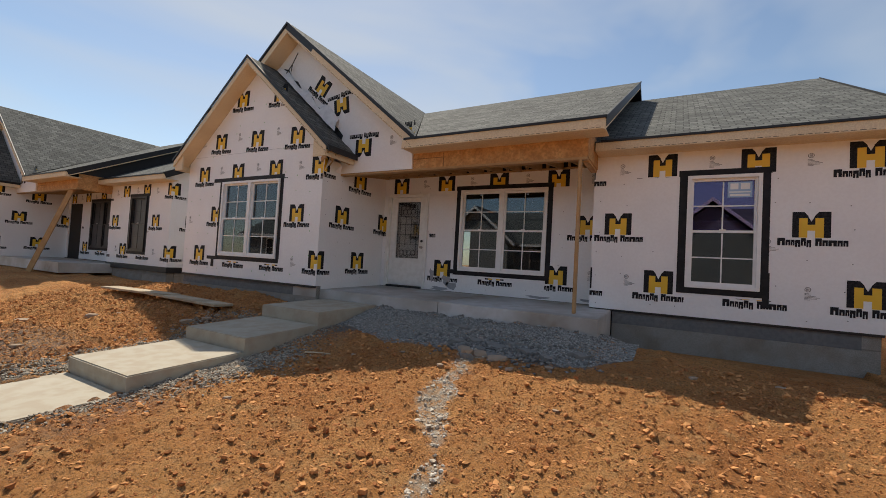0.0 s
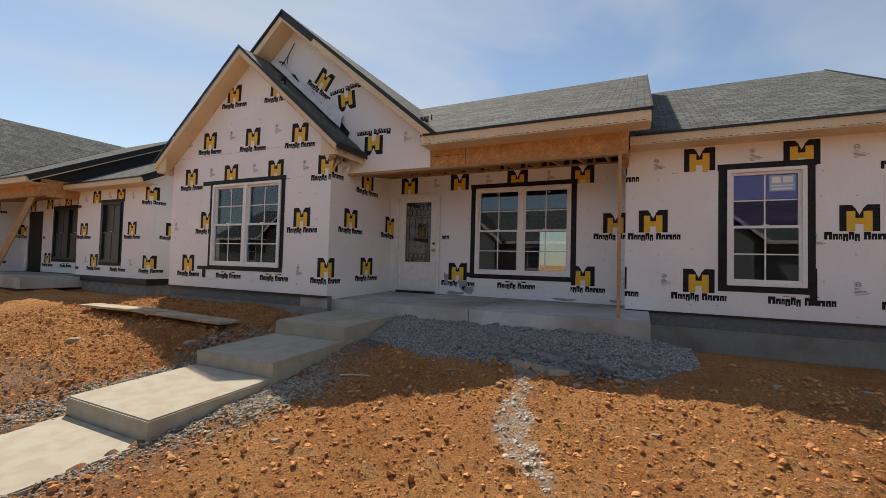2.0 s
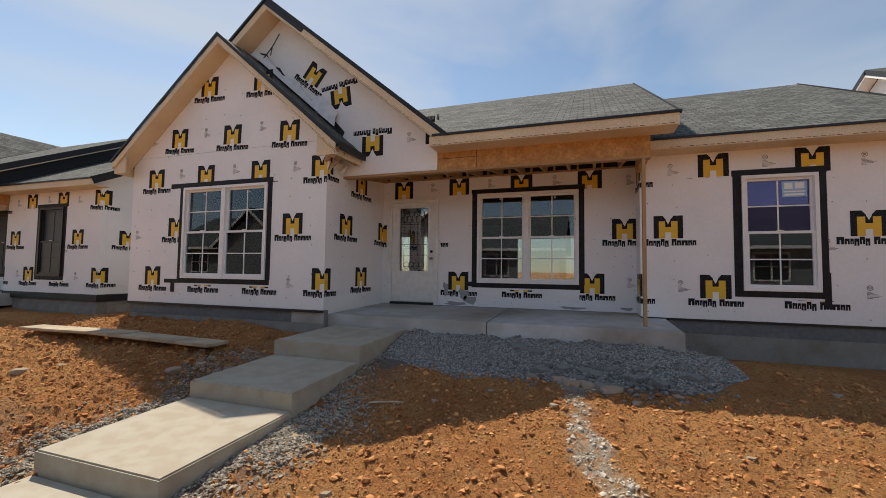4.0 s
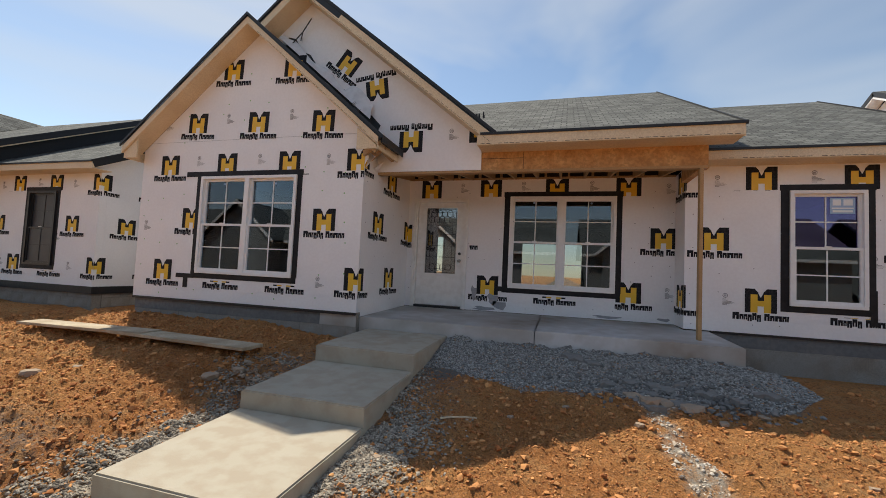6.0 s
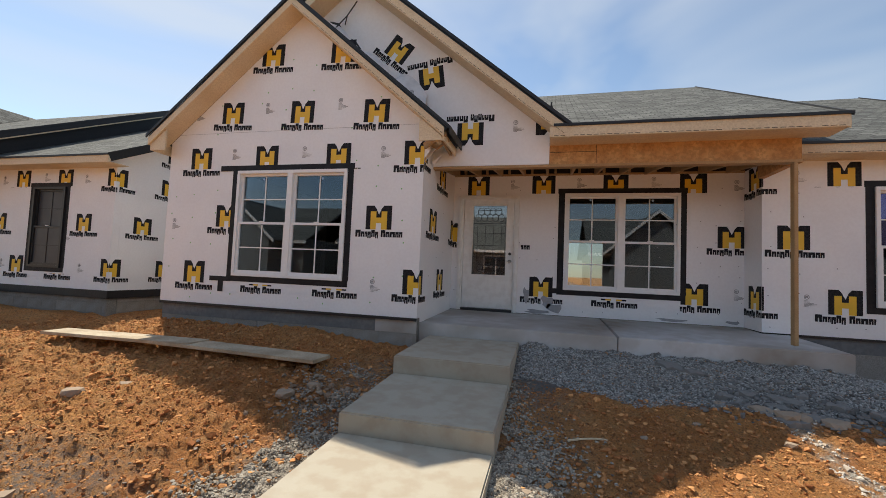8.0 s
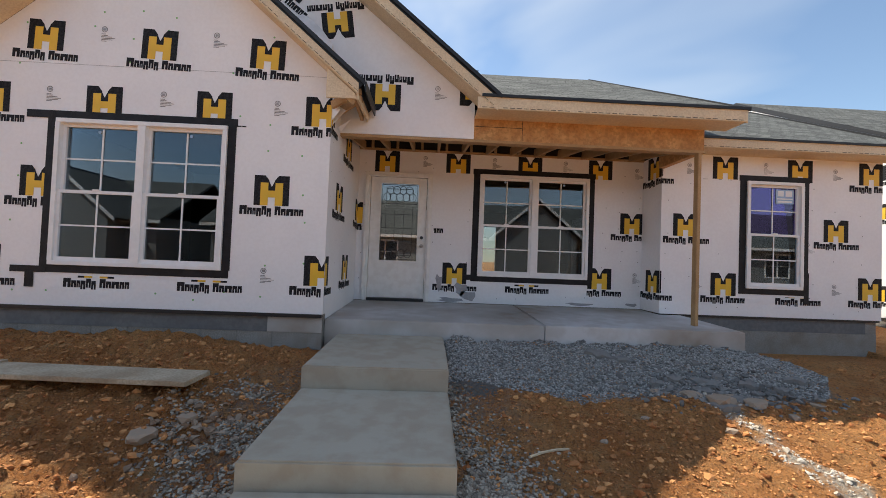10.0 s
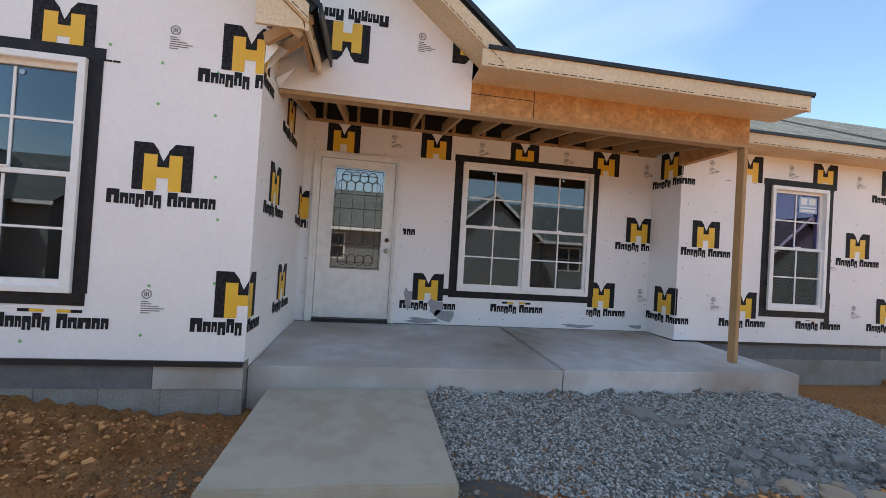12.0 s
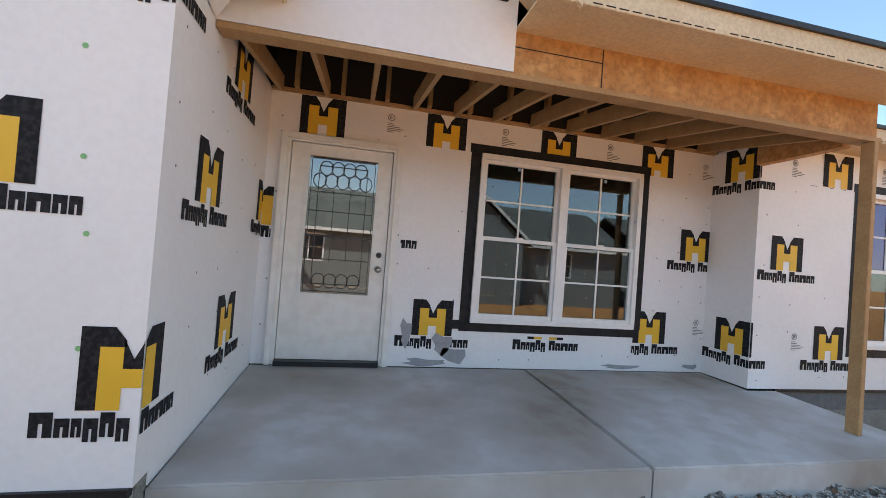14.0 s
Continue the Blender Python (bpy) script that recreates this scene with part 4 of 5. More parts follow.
    trim("gable_rake", raked(-2.70, 3.655, -6.2, 6.525, 6.485, 6.515, 0.035, 0.19))
    trim("gable_rake_left", raked(-9.7, 3.66, -6.2, 6.525, 6.485, 6.515, 0.035, 0.19))
    trim("gable_soffit", raked(-2.80, 3.737, -6.2, 6.525, 6.516, 6.859, 0.17, 0.19))
    trim("gable_soffit_left", raked(-9.6, 3.742, -6.2, 6.525, 6.516, 6.859, 0.17, 0.19))
    trim("porch_fascia", boxed(-2.95, 0.49, 6.49, 6.515, 3.485, 3.635, bevel=0.003))
    trim("porch_soffit", boxed(-2.945, 0.49, 6.516, 6.90, 3.49, 3.505))
    trim("porch_rake", prism(bmesh.new(), [(6.5, 3.62), (6.5, 3.47), (12.0, 6.25), (12.0, 6.40)], "x", 0.47, 0.495))
    trim("porch_rake_soffit", prism(bmesh.new(), [(6.9, 3.68), (6.9, 3.665), (12.0, 6.24), (12.0, 6.255)], "x", 0.2, 0.469))
    # black colour here stands for the shadow under the porch rake
    trim("porch_side_gable", prism(bmesh.new(), [(6.92, 3.5), (7.835, 3.5), (12.0, 5.85), (12.0, 6.22), (6.92, 3.66)], "x", 0.13, 0.188), TARP, "black side gable standing in for shadow below the porch roof edge")
    trim("wing_fascia", boxed(0.22, 4.09, 7.415, 7.44, 3.42, 3.56, bevel=0.003))
    trim("wing_soffit", boxed(0.22, 4.09, 7.441, 7.84, 3.425, 3.44))
    trim("wing_rake", prism(bmesh.new(), [(7.42, 3.56), (7.42, 3.42), (12.4, 5.93), (17.4, 3.42), (17.4, 3.56), (12.4, 6.07)], "x", 4.07, 4.095))
    trim("wing_rake_soffit", prism(bmesh.new(), [(7.45, 3.44), (7.45, 3.425), (12.4, 5.92), (17.4, 3.425), (17.4, 3.44), (12.4, 5.935)], "x", 3.795, 4.069))
    def dashes(bm, x0, z0, x1, z1, y, drop, step=0.085):
        """Short dark vent slots along the joint of fascia and soffit."""
        n = int(math.hypot(x1 - x0, z1 - z0) / step)
        for i in range(n):
            if (i * 7) % 11 == 3:
                continue
            p, q = (i + 0.08) / n, (i + 0.8) / n
            a, c = (x0 + (x1 - x0) * p, z0 + (z1 - z0) * p - drop), (x0 + (x1 - x0) * q, z0 + (z1 - z0) * q - drop)
            prism(bm, [(a[0], a[1] - 0.003), (c[0], c[1] - 0.003), (c[0], c[1] + 0.003), (a[0], a[1] + 0.003)], "y", y - 0.003, y)
        return bm

    if near:
        b = dashes(bmesh.new(), -4.345, 3.57, -6.85, 5.725, 6.045, 0.135)
        dashes(b, -2.75, 3.697, -6.2, 6.525, 6.485, 0.17)
        dashes(b, -2.9, 3.485, 0.45, 3.485, 6.49, -0.018)
        dashes(b, 0.52, 3.42, 4.05, 3.42, 7.415, -0.018)
        trim("vent_slots", b, DARK, "dark vent slots between fascia and soffit")

    def edge(name, b):
        trim(name, b, TARP, "black shingle and felt edge")

    edge("porch_edge", boxed(-2.90, 0.515, 6.468, 6.49, 3.632, 3.668))
    edge("wing_edge", boxed(0.30, 4.115, 7.392, 7.414, 3.556, 3.59))
    edge("bay_edge", raked(-4.27, 3.54, -6.85, 5.745, 6.022, 6.044, -0.02, 0.034))
    edge("bay_edge_left", raked(-9.45, 3.62, -6.85, 5.745, 6.022, 6.044, -0.02, 0.034))
    edge("gable_edge", raked(-2.66, 3.655, -6.2, 6.555, 6.462, 6.484, -0.02, 0.034))
    edge("gable_edge_left", raked(-9.73, 3.66, -6.2, 6.555, 6.462, 6.484, -0.02, 0.034))
    edge("porch_rake_edge", prism(bmesh.new(), [(6.48, 3.665), (6.48, 3.615), (12.0, 6.40), (12.0, 6.45)], "x", 0.496, 0.515))
    edge("wing_rake_edge", prism(bmesh.new(), [(7.40, 3.60), (7.40, 3.56), (12.42, 6.08), (12.42, 6.12)], "x", 4.096, 4.115))
    # ---- porch carpentry ----
    trim("header_lower", boxed(-2.949, 0.20, 6.90, 6.915, 3.21, 3.49), OSB, "orange-brown oriented strand board cladding of the porch header")
    b = bmesh.new()
    box(b, -2.3, -2.294, 6.896, 6.9, 3.215, 3.485), box(b, -2.94, -2.30, 6.897, 6.9, 3.386, 3.392)
    trim("board_joint", b, DARK, "dark joint between two strand boards")
    trim("header_core", boxed(-4.705, 0.19, 6.985, 7.05, 3.205, 3.49), PINE, "pine porch header beam")
    trim("header_plate", boxed(-4.705, 0.20, 6.862, 6.99, 3.165, 3.20), PINE, "pine porch header plate")
    trim("side_header", boxed(0.10, 0.19, 7.071, 7.835, 3.17, 3.49), OSB, "strand board side of the porch header")
    trim("side_header_face", boxed(0.191, 0.203, 6.916, 7.835, 3.21, 3.66), OSB, "strand board side of the porch header")
    trim("ledger", boxed(-4.705, 0.15, 8.375, 8.418, 3.40, 3.43), PINE, "pine ledger board along the house wall")
    b = bmesh.new()
    joist_mesh = None
    x = -4.62
    while x < 0.05:
        if joist_mesh is None:
            jb = bmesh.new()
            beam(jb, (0, 7.06, 3.27), (0, 8.37, 3.455), 0.038, 0.135)
            ob = part("ceiling_joist", jb, PINE, parent)
            joist_mesh = ob.data
        else:
            ob = new("ceiling_joist", joist_mesh)
            ob.parent = parent
        ob.location = (Vector((x + (ox if parent is None else 0), oy if parent is None else 0, oz if parent is None else 0))) * K
        if parent is None:
            tagged(ob, "bare pine ceiling joist over the porch", "joist", "porch joists", "structure")
        x += 0.41
    if near:
        b = bmesh.new()
        for i in range(11):
            box(b, -4.5 + i * 0.41, -4.462 + i * 0.41, 8.28, 8.37, 3.42, 3.9)
        trim("rafters", b, PINE, "pine rafters and studs above the porch joists")
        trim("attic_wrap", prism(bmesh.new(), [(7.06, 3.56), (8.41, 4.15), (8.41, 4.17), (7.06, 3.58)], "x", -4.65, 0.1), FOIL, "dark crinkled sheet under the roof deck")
        # near-black sheet put in for the attic's shade behind the joists
        trim("attic_shade_sheet", boxed(-4.70, 0.12, 8.425, 8.45, 3.45, 4.5), DARK, "near-black sheet standing in for attic shade above the porch")
    # black membrane under the foam
    b = boxed(-9.27, -4.72, 6.358, 6.40, 0.848, 0.889)
    trim("sill_membrane", b, TARP, "black membrane strip under the foam boards")
    trim("sill_membrane_wing", boxed(0.52, 3.77, 7.845, 7.878, 0.845, 0.883), TARP, "black membrane strip under the foam boards")
    # ---- openings ----
    if parent is None:
        window("window_bay", ox - 7.87, ox - 5.91, oz + 1.365, oz + 3.07, oy + 6.375, 2, "white vinyl twin double-hung window with grilles, black flashing tape round it", tails=[(ox - 8.22, ox - 7.9, oz + 3.07, oz + 3.16), (ox - 8.30, ox - 7.9, oz + 1.27, oz + 1.345), (ox - 8.13, ox - 8.03, oz + 1.10, oz + 1.27)])
        window("window_entry", ox - 2.66, ox - 0.78, oz + 1.34, oz + 3.07, oy + 8.42, 2, "white vinyl twin double-hung window with grilles, black flashing tape round it", tails=[(ox - 2.86, ox - 2.66, oz + 1.27, oz + 1.36)])
        window("window_wing", ox + 1.54, ox + 2.47, oz + 1.325, oz + 3.035, oy + 7.84, 1, "white vinyl double-hung window with a pale sticker and violet tint on its upper sash", tinted=True, tails=[(ox + 2.50, ox + 2.58, oz + 1.10, oz + 1.6)])
    else:
        window("window", 1.54, 2.47, 1.325, 3.035, 7.84, 1, "dark unglazed-looking window with black tape", parent, BLACK)
        window("window", -2.66, -0.78, 1.34, 3.07, 8.42, 2, "dark window with black tape", parent, BLACK)
        window("window", -7.87, -5.91, 1.365, 3.07, 6.375, 2, "white twin window with black tape", parent)
    return pieces


blocks = house(0, 0, 0)

# manufacturer's sticker inside the wing window: a pale card with plain shapes
st = bmesh.new()
vs = [st.verts.new(p) for p in ((2.06, 7.888, 2.70), (2.36, 7.888, 2.70), (2.36, 7.888, 2.93), (2.06, 7.888, 2.93))]
st.faces.new(vs)
sticker = tagged(part("window_sticker", st, STICKER), "pale blue paper sticker stuck on the window pane", "sticker")
st = bmesh.new()
for a, b_, c, e in ((2.09, 2.19, 2.82, 2.91), (2.22, 2.33, 2.82, 2.91), (2.08, 2.34, 2.77, 2.79), (2.09, 2.33, 2.72, 2.75)):
    st.faces.new([st.verts.new(p) for p in ((a, 7.886, c), (b_, 7.886, c), (b_, 7.886, e), (a, 7.886, e))])
part("sticker_print", st, WHITE, sticker, "white printed shapes")

# the unfinished corner of the bay roof, its framing open
bm = bmesh.new()
beam(bm, (-4.33, 6.09, 3.47), (-4.69, 6.30, 3.36), 0.038, 0.09)
beam(bm, (-4.35, 6.30, 3.46), (-4.69, 6.52, 3.34), 0.038, 0.09)
beam(bm, (-4.40, 6.12, 3.44), (-4.42, 6.80, 3.40), 0.038, 0.09)
beam(bm, (-4.66, 6.10, 3.52), (-4.40, 6.12, 3.33), 0.03, 0.05)
tagged(part("eave_framing", bm, PINE), "bare pine framing at the open eave corner of the bay roof", "framing", kind="structure")
bm = bmesh.new()
prism(bm, [(-4.272, 3.44), (-4.255, 3.44), (-4.255, 3.55), (-4.272, 3.55)], "y", 6.03, 6.84)
tagged(part("eave_felt", bm, TARP), "black felt lapping over the bay roof's eave", "trim", kind="structure")
bm = bmesh.new()
for tri_ in (((-4.705, 6.37, 3.20), (-4.60, 6.30, 3.30), (-4.705, 6.38, 3.48)), ((-4.70, 6.40, 3.16), (-4.52, 6.42, 3.38), (-4.70, 6.52, 3.46)), ((-4.70, 6.70, 3.22), (-4.56, 6.74, 3.34), (-4.70, 6.84, 3.20))):
    lo = [bm.verts.new(c) for c in tri_]
    hi = [bm.verts.new((c[0] + 0.01, c[1] - 0.012, c[2] + 0.004)) for c in tri_]
    bm.faces.new(lo), bm.faces.new(hi[::-1])
    for i in range(3):
        bm.faces.new((lo[i], hi[i], hi[(i + 1) % 3], lo[(i + 1) % 3]))
tagged(part("torn_foam", bm, FOAM), "torn white foam board corners sticking out under the eave", "trim", kind="structure")

# small round stickers on the upper panes
for x, z, y in ((-7.42, 2.94, 6.42), (-6.36, 2.94, 6.42), (-2.22, 2.96, 8.465), (-1.2, 2.95, 8.465)):
    bm = bmesh.new()
    bmesh.ops.create_cone(bm, cap_ends=True, segments=12, radius1=0.019, radius2=0.019, depth=0.002, matrix=Euler((radians(90), 0, 0)).to_matrix().to_4x4())
    tagged(part("pane_sticker", bm, STICKER, at=spot(x, y, z)), "small pale round sticker stuck on the window pane", "sticker", "pane stickers")

# black felt left along the joint of the bay roof and the gable wall, and a bent wire
rf = random.Random(8)
low = [(-6.7 + 1.95 * i / 12, 5.62 - 1.68 * i / 12 - 0.05) for i in range(13)]
high = [(x + 0.05, z + rf.uniform(0.16, 0.30) * (1 - 0.4 * i / 12)) for i, (x, z) in enumerate(low)]
bm = bmesh.new()
for i in range(12):
    bm.faces.new([bm.verts.new((x, 6.852, z)) for x, z in (low[i], low[i + 1], high[i + 1], high[i])])
tagged(part("roof_felt", bm, TARP), "ragged black felt strip above the bay roof on the gable wall", "felt", kind="structure")
bm = bmesh.new()
for p, q in (((-6.52, 6.80, 5.60), (-6.30, 6.78, 5.78)), ((-6.30, 6.78, 5.78), (-6.12, 6.76, 6.00)), ((-6.30, 6.78, 5.78), (-6.33, 6.78, 5.62))):
    beam(bm, p, q, 0.014, 0.014)
tagged(part("bent_wire", bm, BLACK), "thin bent black wire sticking out above the bay roof", "wire", kind="structure")

# loose torn sheet above the bay roof
st = bmesh.new()
grid = {}
for i in range(15):
    for j in range(5):
        u, v = i / 14, j / 4
        x, z = -6.75 + 1.9 * u, 5.70 - 1.62 * u + v * (0.10 + 0.10 * math.sin(u * 9) ** 2 + 0.16 * (u > 0.75))
        grid[i, j] = st.verts.new((x, 6.85 - 0.05 * noise.noise(Vector((i * 0.7, j * 0.9, 2))) - 0.10 * (1 - v) - 0.02, z))
for i in range(14):
    for j in range(4):
        st.faces.new((grid[i, j], grid[i + 1, j], grid[i + 1, j + 1], grid[i, j + 1]))
tagged(part("torn_sheet", st, material("torn_wrap", (0.72, 0.73, 0.76), 0.5, var=(0.50, 0.51, 0.54), scale=8, bump=0.5, bump_scale=20), smooth=True), "crumpled torn grey-white sheet hanging on the gable wall", "sheet")


def entry_door():
    d = new("door_entry")
    d.empty_display_size = 0.1
    d.matrix_basis = spot(-4.025, 8.42, 0.88)
    tagged(d, "closed white panelled entry door with a tall leaded glass lite", "door", kind="structure")
    W, H = 0.476, 2.10
    bm = bmesh.new()
    for s in (-1, 1):
        box(bm, *sorted((s * W, s * (W + 0.05))), -0.02, 0.13, 0, H)
        box(bm, *sorted((s * (W + 0.03), s * (W + 0.085))), -0.045, -0.021, 0, H + 0.05, 0.005)
    box(bm, -W - 0.03, W + 0.03, -0.045, -0.021, H - 0.005, H + 0.05, 0.005)
    box(bm, -W, W, -0.02, 0.13, H - 0.02, H)
    part("door_frame", bm, WHITE_DOOR, d, "cream-white door frame with brick moulding")
    lx0, lx1, lz0, lz1 = -0.30, 0.33, 0.67, 1.97
    bm = pierced(bmesh.new(), -W + 0.006, W - 0.006, 0.045, H - 0.025, 0.02, 0.065, [(lx0, lx1, lz0, lz1)])
    panel = part("door_panel", bm, WHITE_DOOR, d)
    bm = bmesh.new()
    for a, b_, c, e in ((lx0 - 0.03, lx1 + 0.03, lz0 - 0.03, lz0), (lx0 - 0.03, lx1 + 0.03, lz1, lz1 + 0.03), (lx0 - 0.03, lx0, lz0, lz1), (lx1, lx1 + 0.03, lz0, lz1)):
        box(bm, a, b_, 0.006, 0.0195, c, e, 0.003)
    for a, b_, c, e in ((-0.30, 0.33, 0.22, 0.235), (-0.30, 0.33, 0.53, 0.545), (-0.30, -0.285, 0.235, 0.53), (0.315, 0.33, 0.235, 0.53)):
        box(bm, a, b_, 0.012, 0.0195, c, e, 0.003)
    part("panel_moulding", bm, WHITE_DOOR, d)
    g = part("door_glass", boxed(lx0, lx1, 0.03, 0.04, lz0, lz1), DOOR_GLASS, d, "leaded decorative glass")
    g.visible_shadow = False
    # came work: borders, grid, upper fan of ovals
    bm = bmesh.new()

    def line(pts, r=0.004):
        for p, q in zip(pts, pts[1:]):
            beam(bm, (p[0], 0.026, p[1]), (q[0], 0.026, q[1]), 0.006, 2 * r)
    for inset in (0.02, 0.09):
        line([(lx0 + inset, lz0 + inset), (lx1 - inset, lz0 + inset), (lx1 - inset, lz1 - inset), (lx0 + inset, lz1 - inset), (lx0 + inset, lz0 + inset)])
    for f in (0.38, 0.62):
        u = lx0 + (lx1 - lx0) * f
        line([(u, lz0 + 0.3), (u, lz1 - 0.32)])
    for f in (0.25, 0.42, 0.6, 0.74):
        z = lz0 + (lz1 - lz0) * f
        line([(lx0 + 0.02, z), (lx1 - 0.02, z)])
    for row, zc in ((0, lz1 - 0.11), (1, lz1 - 0.23), (0, lz0 + 0.12)):
        for i in range(4 + row):
            uc = lx0 + 0.1 + (i + 0.5 * (1 - row)) * (lx1 - lx0 - 0.2) / 4
            line([(uc + 0.06 * math.cos(a), zc + 0.07 * math.sin(a)) for a in np.linspace(0, 2 * math.pi, 11)])
    part("leading", bm, CAME, d, "dark lead cames")
    part("threshold", boxed(-W + 0.001, W - 0.001, -0.055, 0.12, -0.005, 0.04), BLACK, d, "black threshold")
    for nm, z, r in (("deadbolt", 1.07, 0.028), ("door_knob", 0.93, 0.033)):
        bm = bmesh.new()
        rot = Euler((radians(90), 0, 0)).to_matrix().to_4x4()
        bmesh.ops.create_cone(bm, cap_ends=True, segments=20, radius1=r, radius2=r * 0.9, depth=0.02, matrix=Matrix.Translation((0.405, 0.01, z)) @ rot)
        if nm == "door_knob":
            bmesh.ops.create_uvsphere(bm, u_segments=16, v_segments=10, radius=0.028, matrix=Matrix.Translation((0.405, -0.04, z)))
            bmesh.ops.create_cone(bm, cap_ends=True, segments=12, radius1=0.012, radius2=0.012, depth=0.05, matrix=Matrix.Translation((0.405, -0.01, z)) @ rot)
        else:
            bmesh.ops.create_cone(bm, cap_ends=True, segments=16, radius1=0.02, radius2=0.018, depth=0.02, matrix=Matrix.Translation((0.405, -0.008, z)) @ rot)
        part(nm, bm, BLACK if nm == "deadbolt" else METAL, d, "black deadbolt" if nm == "deadbolt" else "satin nickel " + nm.replace("_", " "), smooth=False)


entry_door()

# porch post
bm = boxed(-0.022, 0.022, -0.047, 0.047, 0, 2.32, 0.003)
post = tagged(part("porch_post", bm, PINE, at=spot(0.105, 6.88, 0.836)), "temporary bare pine post standing on the porch slab", "post")

# planks lying on the clay
for cx, cy, cz, ln, rot, tilt in ((-6.46, 4.95, 0.525, 2.25, -1.5, 0.4), (-8.26, 4.97, 0.53, 2.35, 1.0, -0.6)):
    bm = boxed(-ln / 2, ln / 2, -0.175, 0.175, 0, 0.04, 0.005)
    tagged(part("plank", bm, GREY_WOOD, at=spot(cx, cy, cz, 0, tilt, rot)), "weathered muddy wooden plank lying on the clay", "plank", "planks")

# rocks, broken mortar slabs, a pale twig
for k, (x, y, r) in enumerate(((-0.95, 5.32, 0.11), (-0.7, 5.25, 0.13), (-0.5, 5.35, 0.09), (-0.82, 5.12, 0.10), (-0.42, 5.18, 0.12), (-1.25, 5.38, 0.07), (-7.6, 3.95, 0.13), (-7.2, 4.2, 0.09), (-8.4, 3.3, 0.14), (-6.2, 2.6, 0.10), (-5.4, 4.3, 0.11), (-5.2, 4.55, 0.09),
                           (-0.95, 4.75, 0.06), (-2.1, 4.55, 0.045), (0.5, 4.3, 0.04), (-1.6, 4.9, 0.05), (-2.3, 3.0, 0.05), (-5.1, 2.3, 0.08), (-5.6, 1.9, 0.07), (-6.8, 2.1, 0.1), (-3.02, 3.6, 0.05), (-0.2, 5.0, 0.06), (0.2, 5.2, 0.07), (1.6, 5.6, 0.06), (2.4, 5.9, 0.07))):
    bm = bmesh.new()
    bmesh.ops.create_icosphere(bm, subdivisions=2 if r > 0.1 else 1, radius=r)
    rk = random.Random(k)
    for v in bm.verts:
        v.co *= 0.75 + 0.6 * noise.noise(v.co * (0.7 / r) + Vector((k * 3.1, 0, 0))) + 0.22 * rk.random()
        v.co.z = min(v.co.z, r * 0.55) * 0.6
    gx = float(height(x, y))
    tagged(part("rock", bm, ROCK, at=spot(x, y, gx + r * 0.12, 0, 0, k * 47)), "dusty pale stone half sunk in the red clay" if y < 5.1 or x < -2 else "broken grey mortar lump lying below the gravel bank", "rock", "rocks")
bm = bmesh.new()
tw = [(-2.72, 4.33), (-2.62, 4.40), (-2.50, 4.45), (-2.40, 4.46)]
for p, q in zip(tw, tw[1:]):
    beam(bm, (p[0], p[1], 0.30), (q[0], q[1], 0.30), 0.014, 0.012)
tagged(part("twig", bm, RAW_TRIM, at=spot(0, 0, float(height(-2.55, 4.4)) - 0.285)), "short pale dry twig lying on the clay", "twig")

# cracked crust on the gravel bank: broken slabs with ragged rims, and the crumbs round them
rc = random.Random(31)


def crust(x, y, r, a, tilt):
    bm = bmesh.new()
    n = 15
    rim = [(r * rc.uniform(0.65, 1.15) * math.cos(k * 2 * math.pi / n), r * rc.uniform(0.3, 0.6) * math.sin(k * 2 * math.pi / n)) for k in range(n)]
    top = [bm.verts.new((p, q, 0.02 + rc.uniform(-0.012, 0.02))) for p, q in rim]
    low = [bm.verts.new((p * 1.06, q * 1.06, -0.03)) for p, q in rim]
    mid = [bm.verts.new((p * 0.5 + rc.uniform(-0.01, 0.01), q * 0.5, 0.03 + rc.uniform(-0.01, 0.015))) for p, q in rim[::2]]
    hub = bm.verts.new((0, 0, 0.03))
    for k in range(n):
        j = (k + 1) % n
        bm.faces.new((low[k], low[j], top[j], top[k]))
        m0, m1 = mid[k // 2], mid[(j // 2) if j else 0]
        bm.faces.new((top[k], top[j], m1, m0) if m0 is not m1 else (top[k], top[j], m0))
        if m0 is not m1:
            bm.faces.new((m0, m1, hub))
    tagged(part("crust_piece", bm, CRUST, at=spot(x, y, float(height(x, y)) + 0.01, tilt, tilt * 0.5, a)), "broken grey-brown crust piece with ragged edges lying on the gravel bank", "crust", "crust pieces")


for x, y, r, a, tl in ((-1.5, 6.12, 0.17, -28, 10), (-1.28, 6.0, 0.10, -10, 6), (-0.9, 5.66, 0.13, 10, 12), (-0.62, 5.6, 0.16, -15, 14), (-0.4, 5.72, 0.10, 35, -10), (-0.15, 5.58, 0.15, 10, 9), (0.12, 5.5, 0.12, 20, 8), (-1.15, 5.55, 0.11, 40, 10), (0.42, 5.68, 0.13, 0, 7), (-0.75, 5.42, 0.10, -30, 12), (-0.5, 5.25, 0.12, 15, 8), (-0.8, 5.08, 0.12, -20, 5)):
    crust(x, y, r, a, tl)


def crumb_place(rng):
    x, y = rng.gauss(-0.55, 0.55), rng.gauss(5.5, 0.2)
    return on_ground(x, y) if x < 0.9 and y < 6.1 else None


lumps("crust_crumbs", "broken grey-brown mortar crumbs at the gravel bank's foot", 700, crumb_place, lambda r: 0.012 + 0.03 * r.random() ** 2, CRUST, 17, category="rubble")


def heap_place(rng):
    x, y = rng.gauss(-5.15, 0.22), rng.gauss(4.55, 0.2)
    return on_ground(x, y) if x < -4.7 else None


